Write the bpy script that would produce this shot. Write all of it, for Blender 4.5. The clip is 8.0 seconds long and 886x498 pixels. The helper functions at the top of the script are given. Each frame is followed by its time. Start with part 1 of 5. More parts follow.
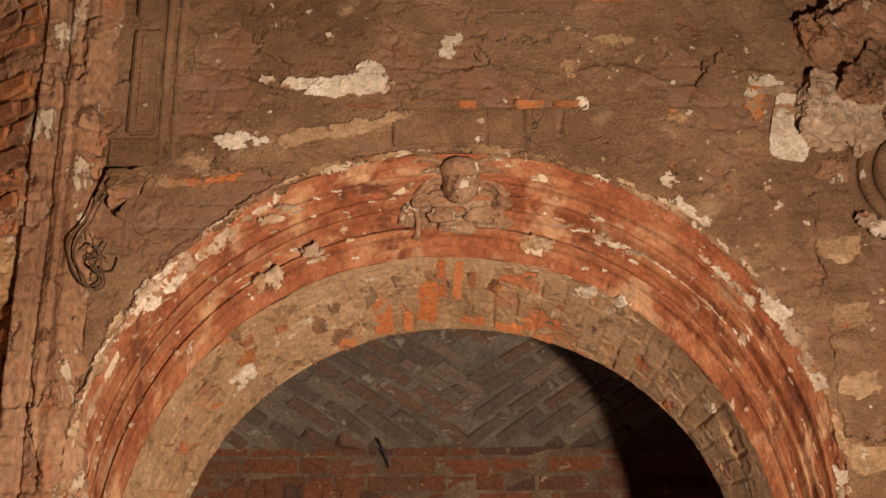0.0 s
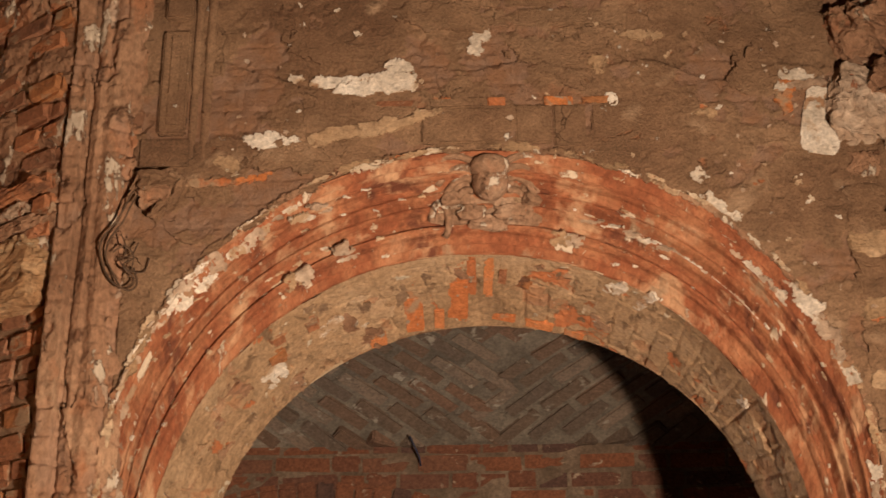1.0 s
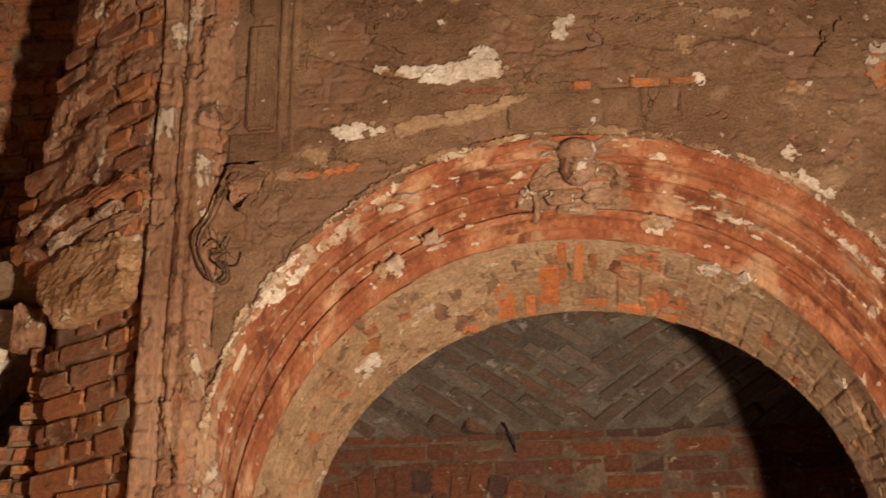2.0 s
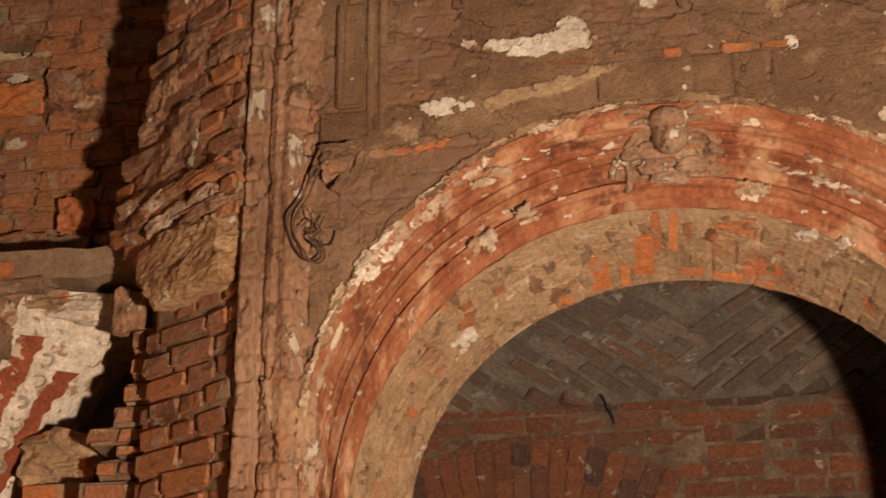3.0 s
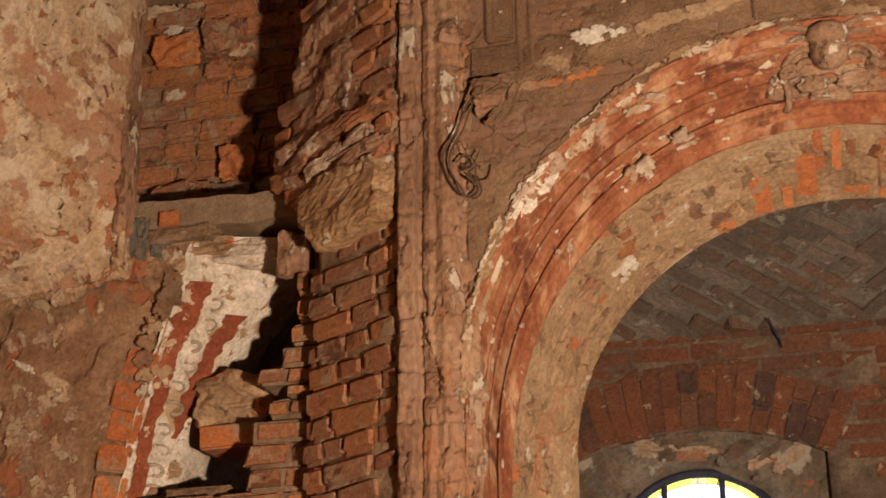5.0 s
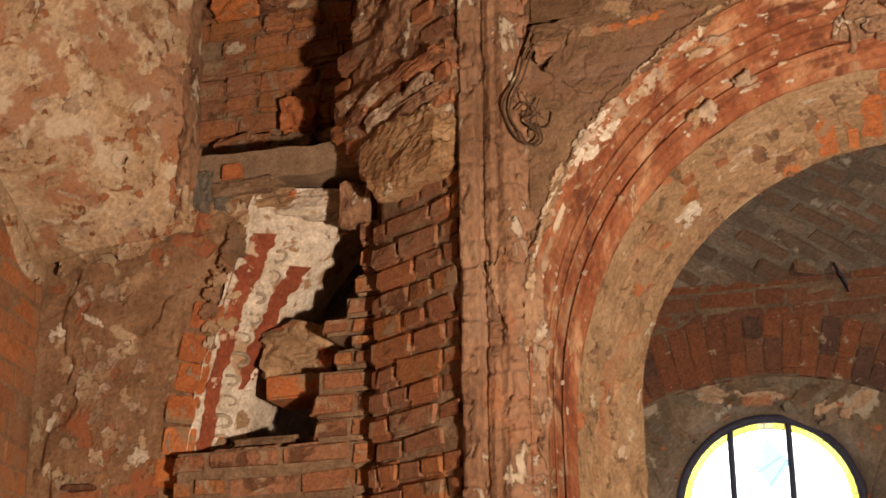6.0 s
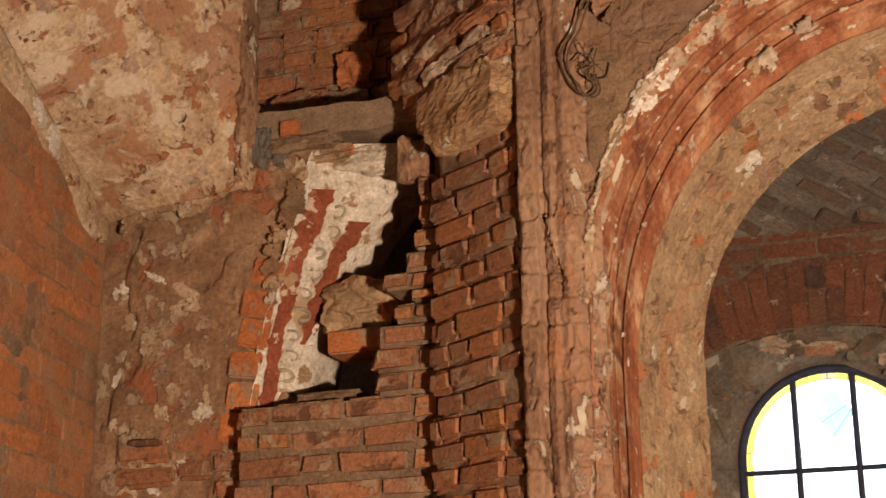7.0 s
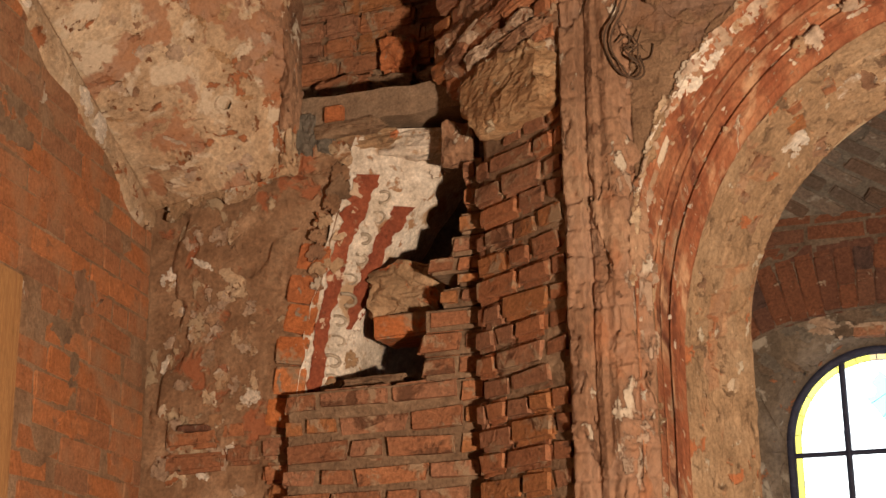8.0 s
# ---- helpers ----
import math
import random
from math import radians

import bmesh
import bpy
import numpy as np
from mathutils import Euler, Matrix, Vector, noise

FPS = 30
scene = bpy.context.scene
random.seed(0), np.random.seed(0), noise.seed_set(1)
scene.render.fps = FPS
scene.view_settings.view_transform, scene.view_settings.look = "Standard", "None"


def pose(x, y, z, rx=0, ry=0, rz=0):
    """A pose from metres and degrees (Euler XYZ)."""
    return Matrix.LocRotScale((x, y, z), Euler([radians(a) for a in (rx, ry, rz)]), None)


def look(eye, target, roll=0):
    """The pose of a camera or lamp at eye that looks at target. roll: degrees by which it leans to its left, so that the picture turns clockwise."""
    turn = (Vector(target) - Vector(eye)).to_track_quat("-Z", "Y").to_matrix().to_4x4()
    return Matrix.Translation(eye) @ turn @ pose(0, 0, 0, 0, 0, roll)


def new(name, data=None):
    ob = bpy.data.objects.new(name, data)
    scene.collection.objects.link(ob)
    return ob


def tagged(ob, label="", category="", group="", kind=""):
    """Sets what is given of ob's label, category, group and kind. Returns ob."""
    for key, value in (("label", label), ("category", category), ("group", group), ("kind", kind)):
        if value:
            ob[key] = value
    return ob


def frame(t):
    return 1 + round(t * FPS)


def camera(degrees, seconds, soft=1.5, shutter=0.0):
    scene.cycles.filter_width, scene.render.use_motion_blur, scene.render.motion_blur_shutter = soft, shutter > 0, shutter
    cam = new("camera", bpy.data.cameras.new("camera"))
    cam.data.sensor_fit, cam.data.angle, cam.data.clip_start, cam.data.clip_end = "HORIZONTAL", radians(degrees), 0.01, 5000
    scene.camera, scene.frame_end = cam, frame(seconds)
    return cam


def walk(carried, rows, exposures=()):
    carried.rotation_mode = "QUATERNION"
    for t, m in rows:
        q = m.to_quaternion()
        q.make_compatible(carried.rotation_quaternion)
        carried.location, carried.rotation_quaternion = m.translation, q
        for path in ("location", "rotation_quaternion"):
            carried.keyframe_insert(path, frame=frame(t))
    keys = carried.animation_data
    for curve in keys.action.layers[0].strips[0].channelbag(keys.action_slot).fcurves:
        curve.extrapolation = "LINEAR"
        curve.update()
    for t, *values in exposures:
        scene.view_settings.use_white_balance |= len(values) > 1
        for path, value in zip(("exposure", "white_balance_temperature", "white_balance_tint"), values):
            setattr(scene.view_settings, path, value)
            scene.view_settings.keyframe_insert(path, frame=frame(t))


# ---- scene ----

cam = camera(33.77, 8.0, soft=1.5, shutter=0.5)
EYE = 1.6
# seconds, yaw, pitch, roll: a tripod head that turns left and tips down
ROWS = [
    (0.0, 0.0, 24.5, -0.5), (0.5, 0.263, 24.475, -0.495), (1.0, 1.301, 24.413, -0.51), (1.5, 3.113, 24.244, -0.481),
    (3.0, 9.145, 22.961, -0.449), (3.5, 10.934, 22.322, -0.414), (4.0, 12.693, 21.743, -0.441), (4.5, 14.334, 21.154, -0.473),
    (6.0, 18.418, 18.395, -0.498), (6.5, 19.612, 17.365, -0.506), (7.0, 20.855, 16.595, -0.534), (7.5, 22.053, 16.271, -0.583),
    (8.0, 22.704, 15.988, -0.575),
]
walk(cam, [(t, pose(0, 0, EYE, 90 + p, 0, y) @ pose(0, 0, 0, 0, 0, r)) for t, y, p, r in ROWS])

# ---- light ----
world = bpy.data.worlds.new("sky")
scene.world = world
world.use_nodes = True
wn = world.node_tree.nodes
sky = wn.new("ShaderNodeTexSky")
sky.sky_type, sky.sun_disc, sky.sun_elevation, sky.sun_rotation = "NISHITA", False, radians(40), radians(150)
world.node_tree.links.new(sky.outputs[0], wn["Background"].inputs[0])
wn["Background"].inputs[1].default_value = 0.15


def lamp(name, kind, at, target, power, colour, size):
    data = bpy.data.lights.new(name, kind)
    data.energy, data.color = power, colour
    if kind == "AREA":
        data.shape, data.size, data.size_y = "RECTANGLE", size[0], size[1]
    else:
        data.shadow_soft_size = size
    ob = new(name, data)
    ob.matrix_world = look(at, target)
    return ob


work_lamp = lamp("work_light", "SPOT", (1.42, 0.35, 1.15), (-1.7, 4.5, 3.0), 1490, (1.0, 0.75, 0.53), 0.09)
work_lamp.data.spot_size, work_lamp.data.spot_blend = radians(105), 0.9
lamp("window_daylight", "AREA", (-0.66, 6.30, 2.3), (-0.66, 5.0, 2.6), 3.5, (0.78, 0.90, 1.0), (0.66, 1.1))


# ---- materials ----
def ramp(nt, fac, stops):
    r = nt.nodes.new("ShaderNodeValToRGB")
    e = r.color_ramp.elements
    while len(e) < len(stops):
        e.new(0.5)
    for k, (p, c) in enumerate(stops):
        e[k].position, e[k].color = p, (c, c, c, 1) if isinstance(c, (int, float)) else (*c, 1)
    nt.links.new(fac, r.inputs[0])
    return r.outputs[0]


def noise_of(nt, vec, scale, detail=6.0, rough=0.6, shift=0.0, distort=0.0):
    n = nt.nodes.new("ShaderNodeTexNoise")
    n.inputs["Scale"].default_value, n.inputs["Detail"].default_value = scale, detail
    n.inputs["Roughness"].default_value, n.inputs["Distortion"].default_value = rough, distort
    m = nt.nodes.new("ShaderNodeVectorMath")
    m.operation = "ADD"
    m.inputs[1].default_value = (shift, shift * 1.7, shift * 0.6)
    nt.links.new(vec, m.inputs[0])
    nt.links.new(m.outputs[0], n.inputs["Vector"])
    return n.outputs[0]


def mixed(nt, fac, a, b, mode="MIX"):
    m = nt.nodes.new("ShaderNodeMix")
    m.data_type, m.blend_type = "RGBA", mode
    for sock, v in ((m.inputs[0], fac), (m.inputs[6], a), (m.inputs[7], b)):
        if isinstance(v, (int, float)):
            sock.default_value = v
        elif isinstance(v, tuple):
            sock.default_value = (*v, 1)
        else:
            nt.links.new(v, sock)
    return m.outputs[2]


def math_node(nt, op, a, b=0.0):
    m = nt.nodes.new("ShaderNodeMath")
    m.operation = op
    for sock, v in ((m.inputs[0], a), (m.inputs[1], b)):
        if isinstance(v, (int, float)):
            sock.default_value = v
        else:
            nt.links.new(v, sock)
    return m.outputs[0]


def surface(name, stops, scale=3.0, spots=(), cracks=None, bump=0.5, grain=60.0, rough=0.9, tint=(), stretch=(1, 1, 1), seed=0.0, way=False, bare=None):
    """stops: colours over a broad noise. spots: (colour, scale, threshold, softness, height). cracks: (scale, width, depth). tint: colours picked for each object. way: lies along the mesh's own "way" coordinates. bare: colour where the mesh marks its coat as lost."""
    m = bpy.data.materials.new(name)
    m.use_nodes = True
    nt = m.node_tree
    b = nt.nodes["Principled BSDF"]
    geo = nt.nodes.new("ShaderNodeNewGeometry")
    st = nt.nodes.new("ShaderNodeVectorMath")
    st.operation = "MULTIPLY"
    st.inputs[1].default_value = stretch
    at = geo.outputs["Position"]
    if way:
        own = nt.nodes.new("ShaderNodeAttribute")
        own.attribute_name = "way"
        at = own.outputs["Vector"]
    nt.links.new(at, st.inputs[0])
    vec = st.outputs[0]
    big = noise_of(nt, vec, scale, 8, 0.62, seed)
    col = ramp(nt, big, stops)
    if tint:
        info = nt.nodes.new("ShaderNodeObjectInfo")
        n = len(tint)
        tc = ramp(nt, info.outputs["Random"], [(k / n, c) for k, c in enumerate(tint)])
        tc.node.color_ramp.interpolation = "CONSTANT"
        col = mixed(nt, 0.78, col, tc)
    fine = noise_of(nt, vec, grain, 5, 0.7, seed + 3)
    col = mixed(nt, 0.9, col, ramp(nt, fine, [(0.28, 0.55), (0.72, 1.36)]), "MULTIPLY")
    mid = noise_of(nt, vec, scale * 4.3, 7, 0.65, seed + 7)
    col = mixed(nt, 0.7, col, ramp(nt, mid, [(0.3, 0.66), (0.7, 1.22)]), "MULTIPLY")
    h = math_node(nt, "ADD", math_node(nt, "MULTIPLY", fine, 0.6), math_node(nt, "MULTIPLY", mid, 0.9))
    for k, (c, sc, th, soft, height) in enumerate(spots):
        f = ramp(nt, noise_of(nt, vec, sc, 7, 0.62, seed + 11 + 5.3 * k, 0.35), [(th, 0.0), (th + soft, 1.0)])
        col = mixed(nt, f, col, mixed(nt, 0.6, c, ramp(nt, fine, [(0.25, 0.6), (0.75, 1.3)]), "MULTIPLY"))
        h = math_node(nt, "ADD", h, math_node(nt, "MULTIPLY", f, height))
    if bare:
        lost = nt.nodes.new("ShaderNodeAttribute")
        lost.attribute_name = "bare"
        under = mixed(nt, ramp(nt, noise_of(nt, vec, 14.0, 6, 0.6, seed + 41), [(0.38, 0.0), (0.62, 1.0)]), bare, tuple(0.8 * c + 0.05 for c in bare))
        col = mixed(nt, lost.outputs["Fac"], col, mixed(nt, 0.6, under, ramp(nt, fine, [(0.25, 0.6), (0.75, 1.3)]), "MULTIPLY"))
    if cracks:
        v = nt.nodes.new("ShaderNodeTexVoronoi")
        v.feature = "DISTANCE_TO_EDGE"
        v.inputs["Scale"].default_value = cracks[0]
        wob = nt.nodes.new("ShaderNodeVectorMath")
        wob.operation = "MULTIPLY_ADD"
        nz = nt.nodes.new("ShaderNodeTexNoise")
        nz.inputs["Scale"].default_value, nz.inputs["Detail"].default_value = cracks[0] * 2.2, 5
        nt.links.new(vec, nz.inputs["Vector"])
        nt.links.new(nz.outputs[1], wob.inputs[0])
        wob.inputs[1].default_value = (0.5 / cracks[0],) * 3
        nt.links.new(vec, wob.inputs[2])
        nt.links.new(wob.outputs[0], v.inputs["Vector"])
        line = ramp(nt, v.outputs[0], [(0.0, 1.0), (cracks[1], 0.0)])
        where = ramp(nt, noise_of(nt, vec, cracks[0] * 0.7, 3, 0.5, seed + 31), [(0.60, 0.0), (0.66, 1.0)])
        line = math_node(nt, "MULTIPLY", line, where)
        col = mixed(nt, math_node(nt, "MULTIPLY", line, 0.45), col, (0.06, 0.036, 0.024))
        h = math_node(nt, "SUBTRACT", h, math_node(nt, "MULTIPLY", line, cracks[2]))
    nt.links.new(col, b.inputs["Base Color"])
    b.inputs["Roughness"].default_value = rough
    b.inputs["Specular IOR Level"].default_value = 0.25
    bn = nt.nodes.new("ShaderNodeBump")
    bn.inputs["Strength"].default_value, bn.inputs["Distance"].default_value = bump, 0.012
    nt.links.new(h, bn.inputs["Height"])
    nt.links.new(bn.outputs[0], b.inputs["Normal"])
    return m


WHITE = (0.68, 0.60, 0.52)
M_WALL = surface("brown_plaster", [(0.3, (0.155, 0.085, 0.05)), (0.5, (0.225, 0.133, 0.079)), (0.7, (0.31, 0.195, 0.12))], 2.2,
                 [((0.30, 0.135, 0.07), 3.1, 0.62, 0.03, -0.8), (WHITE, 13.0, 0.665, 0.02, 0.4), ((0.36, 0.24, 0.155), 4.2, 0.60, 0.10, 0.2)], (7.5, 0.007, 1.2), 1.0, 120, bare=(0.25, 0.13, 0.075))
M_DARK = surface("dark_plaster", [(0.3, (0.18, 0.098, 0.055)), (0.5, (0.275, 0.16, 0.094)), (0.68, (0.40, 0.26, 0.165))], 4.0,
                 [((0.32, 0.12, 0.06), 4.5, 0.58, 0.04, -0.6), ((0.40, 0.30, 0.20), 6.0, 0.60, 0.02, 0.6)], (6, 0.012, 1.2), 0.7, 60, seed=2.0)
M_RED = surface("red_limewash", [(0.28, (0.16, 0.050, 0.026)), (0.45, (0.28, 0.095, 0.046)), (0.60, (0.38, 0.165, 0.085)), (0.74, (0.50, 0.28, 0.17))], 5.0,
                [((0.50, 0.30, 0.18), 5.0, 0.545, 0.10, 0.1), ((0.15, 0.052, 0.03), 7.0, 0.57, 0.08, -0.4), ((0.34, 0.22, 0.14), 4.0, 0.60, 0.05, 0.2), ((0.60, 0.49, 0.38), 7.0, 0.625, 0.02, 0.5), ((0.56, 0.42, 0.30), 19.0, 0.63, 0.03, 0.4)], None, 0.8, 60, stretch=(1.0, 1.55, 1.0), seed=5.0, way=True)
M_TAN = surface("tan_plaster", [(0.3, (0.24, 0.15, 0.085)), (0.5, (0.36, 0.235, 0.14)), (0.7, (0.44, 0.31, 0.20))], 4.0,
                [((0.44, 0.16, 0.07), 5.5, 0.605, 0.02, -0.6), ((0.52, 0.44, 0.34), 11.0, 0.64, 0.02, 0.5), ((0.20, 0.125, 0.075), 15.0, 0.60, 0.05, -0.5)], None, 0.7, 70, seed=9.0, bare=(0.40, 0.19, 0.095))
M_PALE = surface("pale_plaster", [(0.3, (0.34, 0.215, 0.125)), (0.5, (0.47, 0.33, 0.215)), (0.7, (0.58, 0.45, 0.32))], 3.4,
                 [((0.56, 0.45, 0.34), 6.0, 0.54, 0.05, 0.3), ((0.34, 0.19, 0.105), 5.0, 0.60, 0.04, -0.6), ((0.33, 0.13, 0.06), 9, 0.615, 0.012, -1.0), ((0.20, 0.085, 0.04), 18, 0.63, 0.02, -0.8)],
                 (5, 0.008, 0.8), 0.8, 60, seed=14.0, bare=(0.36, 0.16, 0.08))
M_LIME = surface("torn_lime_render", [(0.3, (0.27, 0.175, 0.115)), (0.5, (0.41, 0.295, 0.215)), (0.7, (0.56, 0.45, 0.36))], 7.0, [((0.34, 0.15, 0.085), 8.0, 0.62, 0.03, -0.4)], None, 1.0, 45, seed=17.0)
M_WHITE = surface("white_plaster", [(0.3, (0.46, 0.38, 0.30)), (0.5, (0.62, 0.54, 0.46)), (0.7, (0.74, 0.68, 0.61))], 7.0,
                  [((0.40, 0.27, 0.17), 5, 0.54, 0.06, -0.2), ((0.36, 0.21, 0.12), 12, 0.60, 0.04, -0.6)], (12, 0.012, 0.8), 0.6, 80, seed=4.0)
M_MORTAR = surface("lime_mortar", [(0.3, (0.15, 0.092, 0.057)), (0.5, (0.235, 0.15, 0.095)), (0.7, (0.34, 0.235, 0.155))], 6.0, (), None, 0.9, 70, seed=3.0)
M_WESTJOINT = surface("dusty_mortar", [(0.3, (0.20, 0.115, 0.068)), (0.5, (0.29, 0.175, 0.105)), (0.7, (0.37, 0.25, 0.165))], 5.0, (), None, 0.9, 70, seed=3.8)
M_ORNAMENT = surface("worn_stucco", [(0.3, (0.22, 0.125, 0.075)), (0.5, (0.33, 0.20, 0.13)), (0.7, (0.44, 0.31, 0.22))], 7.0, [((0.34, 0.17, 0.10), 9.0, 0.60, 0.10, -0.2), ((0.58, 0.49, 0.40), 13.0, 0.60, 0.03, 0.4), ((0.16, 0.085, 0.05), 15.0, 0.60, 0.05, -0.6)], None, 0.9, 70, seed=27.0)
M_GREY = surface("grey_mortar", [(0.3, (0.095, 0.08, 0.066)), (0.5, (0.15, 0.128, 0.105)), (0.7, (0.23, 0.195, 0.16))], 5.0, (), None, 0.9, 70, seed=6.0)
M_CONC = surface("cement", [(0.3, (0.18, 0.12, 0.08)), (0.5, (0.24, 0.165, 0.112)), (0.7, (0.30, 0.215, 0.15))], 6.0, (), None, 0.22, 110, seed=8.0)
M_STONE = surface("ochre_stone", [(0.3, (0.26, 0.135, 0.065)), (0.5, (0.38, 0.225, 0.12)), (0.7, (0.47, 0.32, 0.19))], 8.0,
                  [((0.56, 0.46, 0.33), 10, 0.61, 0.04, 0.5)], None, 1.0, 40, stretch=(1.0, 1.0, 2.0), seed=12.0)
M_BRICK = surface("old_brick", [(0.3, (0.24, 0.095, 0.05)), (0.55, (0.36, 0.15, 0.075)), (0.75, (0.44, 0.23, 0.13))], 9.0,
                  [((0.34, 0.23, 0.15), 10, 0.545, 0.07, 0.4), ((0.15, 0.07, 0.04), 8, 0.58, 0.06, -0.5)], None, 0.8, 80,
                  tint=((0.30, 0.13, 0.068), (0.36, 0.155, 0.062), (0.25, 0.11, 0.06), (0.39, 0.165, 0.08), (0.33, 0.165, 0.10), (0.28, 0.14, 0.085)), seed=1.0)
# tints lowered to put the niche back wall's weaker light into the colour
M_BRICK_DARK = surface("darkened_brick", [(0.3, (0.15, 0.06, 0.035)), (0.55, (0.24, 0.095, 0.05)), (0.75, (0.32, 0.15, 0.09))], 9.0,
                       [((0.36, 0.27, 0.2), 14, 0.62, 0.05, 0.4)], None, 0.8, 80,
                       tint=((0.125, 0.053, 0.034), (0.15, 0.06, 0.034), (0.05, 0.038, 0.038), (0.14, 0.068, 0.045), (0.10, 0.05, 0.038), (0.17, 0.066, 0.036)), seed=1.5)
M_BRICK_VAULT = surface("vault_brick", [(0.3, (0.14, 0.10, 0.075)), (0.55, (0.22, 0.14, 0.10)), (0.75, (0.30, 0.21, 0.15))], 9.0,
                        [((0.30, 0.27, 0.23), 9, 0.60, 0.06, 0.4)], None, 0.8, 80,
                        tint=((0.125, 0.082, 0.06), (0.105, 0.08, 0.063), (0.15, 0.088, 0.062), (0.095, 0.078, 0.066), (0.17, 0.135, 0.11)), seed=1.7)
M_BRICK_NEW = surface("orange_brick", [(0.3, (0.42, 0.14, 0.05)), (0.55, (0.52, 0.185, 0.065)), (0.75, (0.58, 0.25, 0.11))], 7.0, [((0.33, 0.22, 0.14), 6.0, 0.545, 0.08, 0.3), ((0.30, 0.24, 0.18), 15, 0.60, 0.04, 0.3)], None, 0.6, 90,
                      tint=((0.50, 0.175, 0.06), (0.45, 0.15, 0.055), (0.54, 0.21, 0.085), (0.40, 0.14, 0.06)), seed=1.9)
M_BRICK_WEST = surface("dusty_orange_brick", [(0.3, (0.33, 0.12, 0.05)), (0.55, (0.43, 0.165, 0.068)), (0.75, (0.50, 0.24, 0.12))], 6.0, [((0.36, 0.20, 0.115), 3.5, 0.50, 0.16, 0.2), ((0.24, 0.12, 0.07), 9.0, 0.60, 0.08, -0.3)], None, 0.7, 80,
                       tint=((0.44, 0.165, 0.065), (0.38, 0.15, 0.066), (0.48, 0.19, 0.08), (0.34, 0.15, 0.075), (0.41, 0.18, 0.09), (0.28, 0.145, 0.085)), seed=2.9)
M_PAINT = surface("madder_paint", [(0.3, (0.17, 0.045, 0.024)), (0.55, (0.25, 0.068, 0.034)), (0.7, (0.34, 0.12, 0.065))], 8.0,
                  [((0.5, 0.37, 0.27), 9, 0.585, 0.02, 0.2), ((0.36, 0.22, 0.14), 6.0, 0.58, 0.06, 0.1)], None, 0.4, 80, seed=7.5)
M_SCROLL = surface("grey_paint", [(0.3, (0.22, 0.17, 0.12)), (0.6, (0.46, 0.39, 0.31))], 12.0, (), None, 0.3, 80, seed=2.5)
M_WIRE = surface("rusty_wire", [(0.3, (0.05, 0.032, 0.022)), (0.6, (0.11, 0.065, 0.04))], 20.0, (), None, 0.3, 90, 0.7)
M_IRON = surface("dark_iron", [(0.3, (0.018, 0.020, 0.040)), (0.6, (0.036, 0.040, 0.075))], 20.0, (), None, 0.3, 90, 0.6)
# darker mix of the lime mortar, for the niche's back wall
M_DARKJOINT = surface("dark_brown_mortar", [(0.3, (0.09, 0.062, 0.043)), (0.5, (0.15, 0.106, 0.076)), (0.7, (0.23, 0.17, 0.125))], 6.0, (), None, 0.9, 70, seed=3.5)
M_REVEAL = surface("patched_plaster", [(0.3, (0.09, 0.068, 0.05)), (0.5, (0.15, 0.115, 0.085)), (0.7, (0.23, 0.185, 0.145))], 4.0,
                   [((0.33, 0.29, 0.24), 4.0, 0.575, 0.03, 0.5), ((0.30, 0.12, 0.06), 7.0, 0.60, 0.02, -0.3)], (5, 0.008, 0.8), 0.8, 60, seed=21.0)
M_PIER = surface("pinkish_plaster", [(0.3, (0.20, 0.105, 0.062)), (0.5, (0.30, 0.17, 0.105)), (0.7, (0.40, 0.255, 0.165))], 3.2,
                 [((0.33, 0.15, 0.08), 4.0, 0.585, 0.08, -0.3), ((0.52, 0.43, 0.34), 9.0, 0.60, 0.02, 0.5), ((0.17, 0.085, 0.05), 12, 0.60, 0.05, -0.6)], None, 1.0, 70, stretch=(1, 1, 0.6), seed=23.0, bare=(0.33, 0.18, 0.108))
M_WOOD = surface("pine_board", [(0.3, (0.33, 0.16, 0.065)), (0.6, (0.44, 0.235, 0.10))], 9.0, (), None, 0.25, 60, 0.7, stretch=(6, 6, 0.5))
M_STONEFLOOR = surface("stone_floor", [(0.3, (0.16, 0.12, 0.09)), (0.6, (0.26, 0.20, 0.15))], 2.0, (), None, 0.5, 50)


def glass(name, colour):
    m = bpy.data.materials.new(name)
    m.use_nodes = True
    b = m.node_tree.nodes["Principled BSDF"]
    b.inputs["Base Color"].default_value = (*colour, 1)
    b.inputs["Transmission Weight"].default_value, b.inputs["Roughness"].default_value, b.inputs["IOR"].default_value = 1.0, 0.12, 1.1
    return m


M_GLASS, M_GLASS_Y, M_GLASS_B = glass("clear_glass", (0.95, 0.97, 0.98)), glass("yellow_glass", (0.38, 0.28, 0.008)), glass("blue_glass", (0.05, 0.20, 0.27))
M_GLASS_A = glass("amber_glass", (0.22, 0.11, 0.03))


# ---- building helpers ----
def part(name, bm, material, parent=None, label="", smooth=False):
    me = bpy.data.meshes.new(name)
    bmesh.ops.recalc_face_normals(bm, faces=bm.faces[:])
    bm.to_mesh(me)
    bm.free()
    me.materials.append(material)
    if smooth:
        for p in me.polygons:
            p.use_smooth = True
    ob = new(name, me)
    if parent:
        ob.parent = parent
    return tagged(ob, label)


def rough_at(p, size=0.01, scale=6.0):
    """Unevenness of hand-laid plaster at a place, in metres."""
    v = Vector(p)
    return size * (noise.fractal(v * scale, 0.9, 2.1, 5) + 0.5 * noise.noise(v * scale * 0.3))


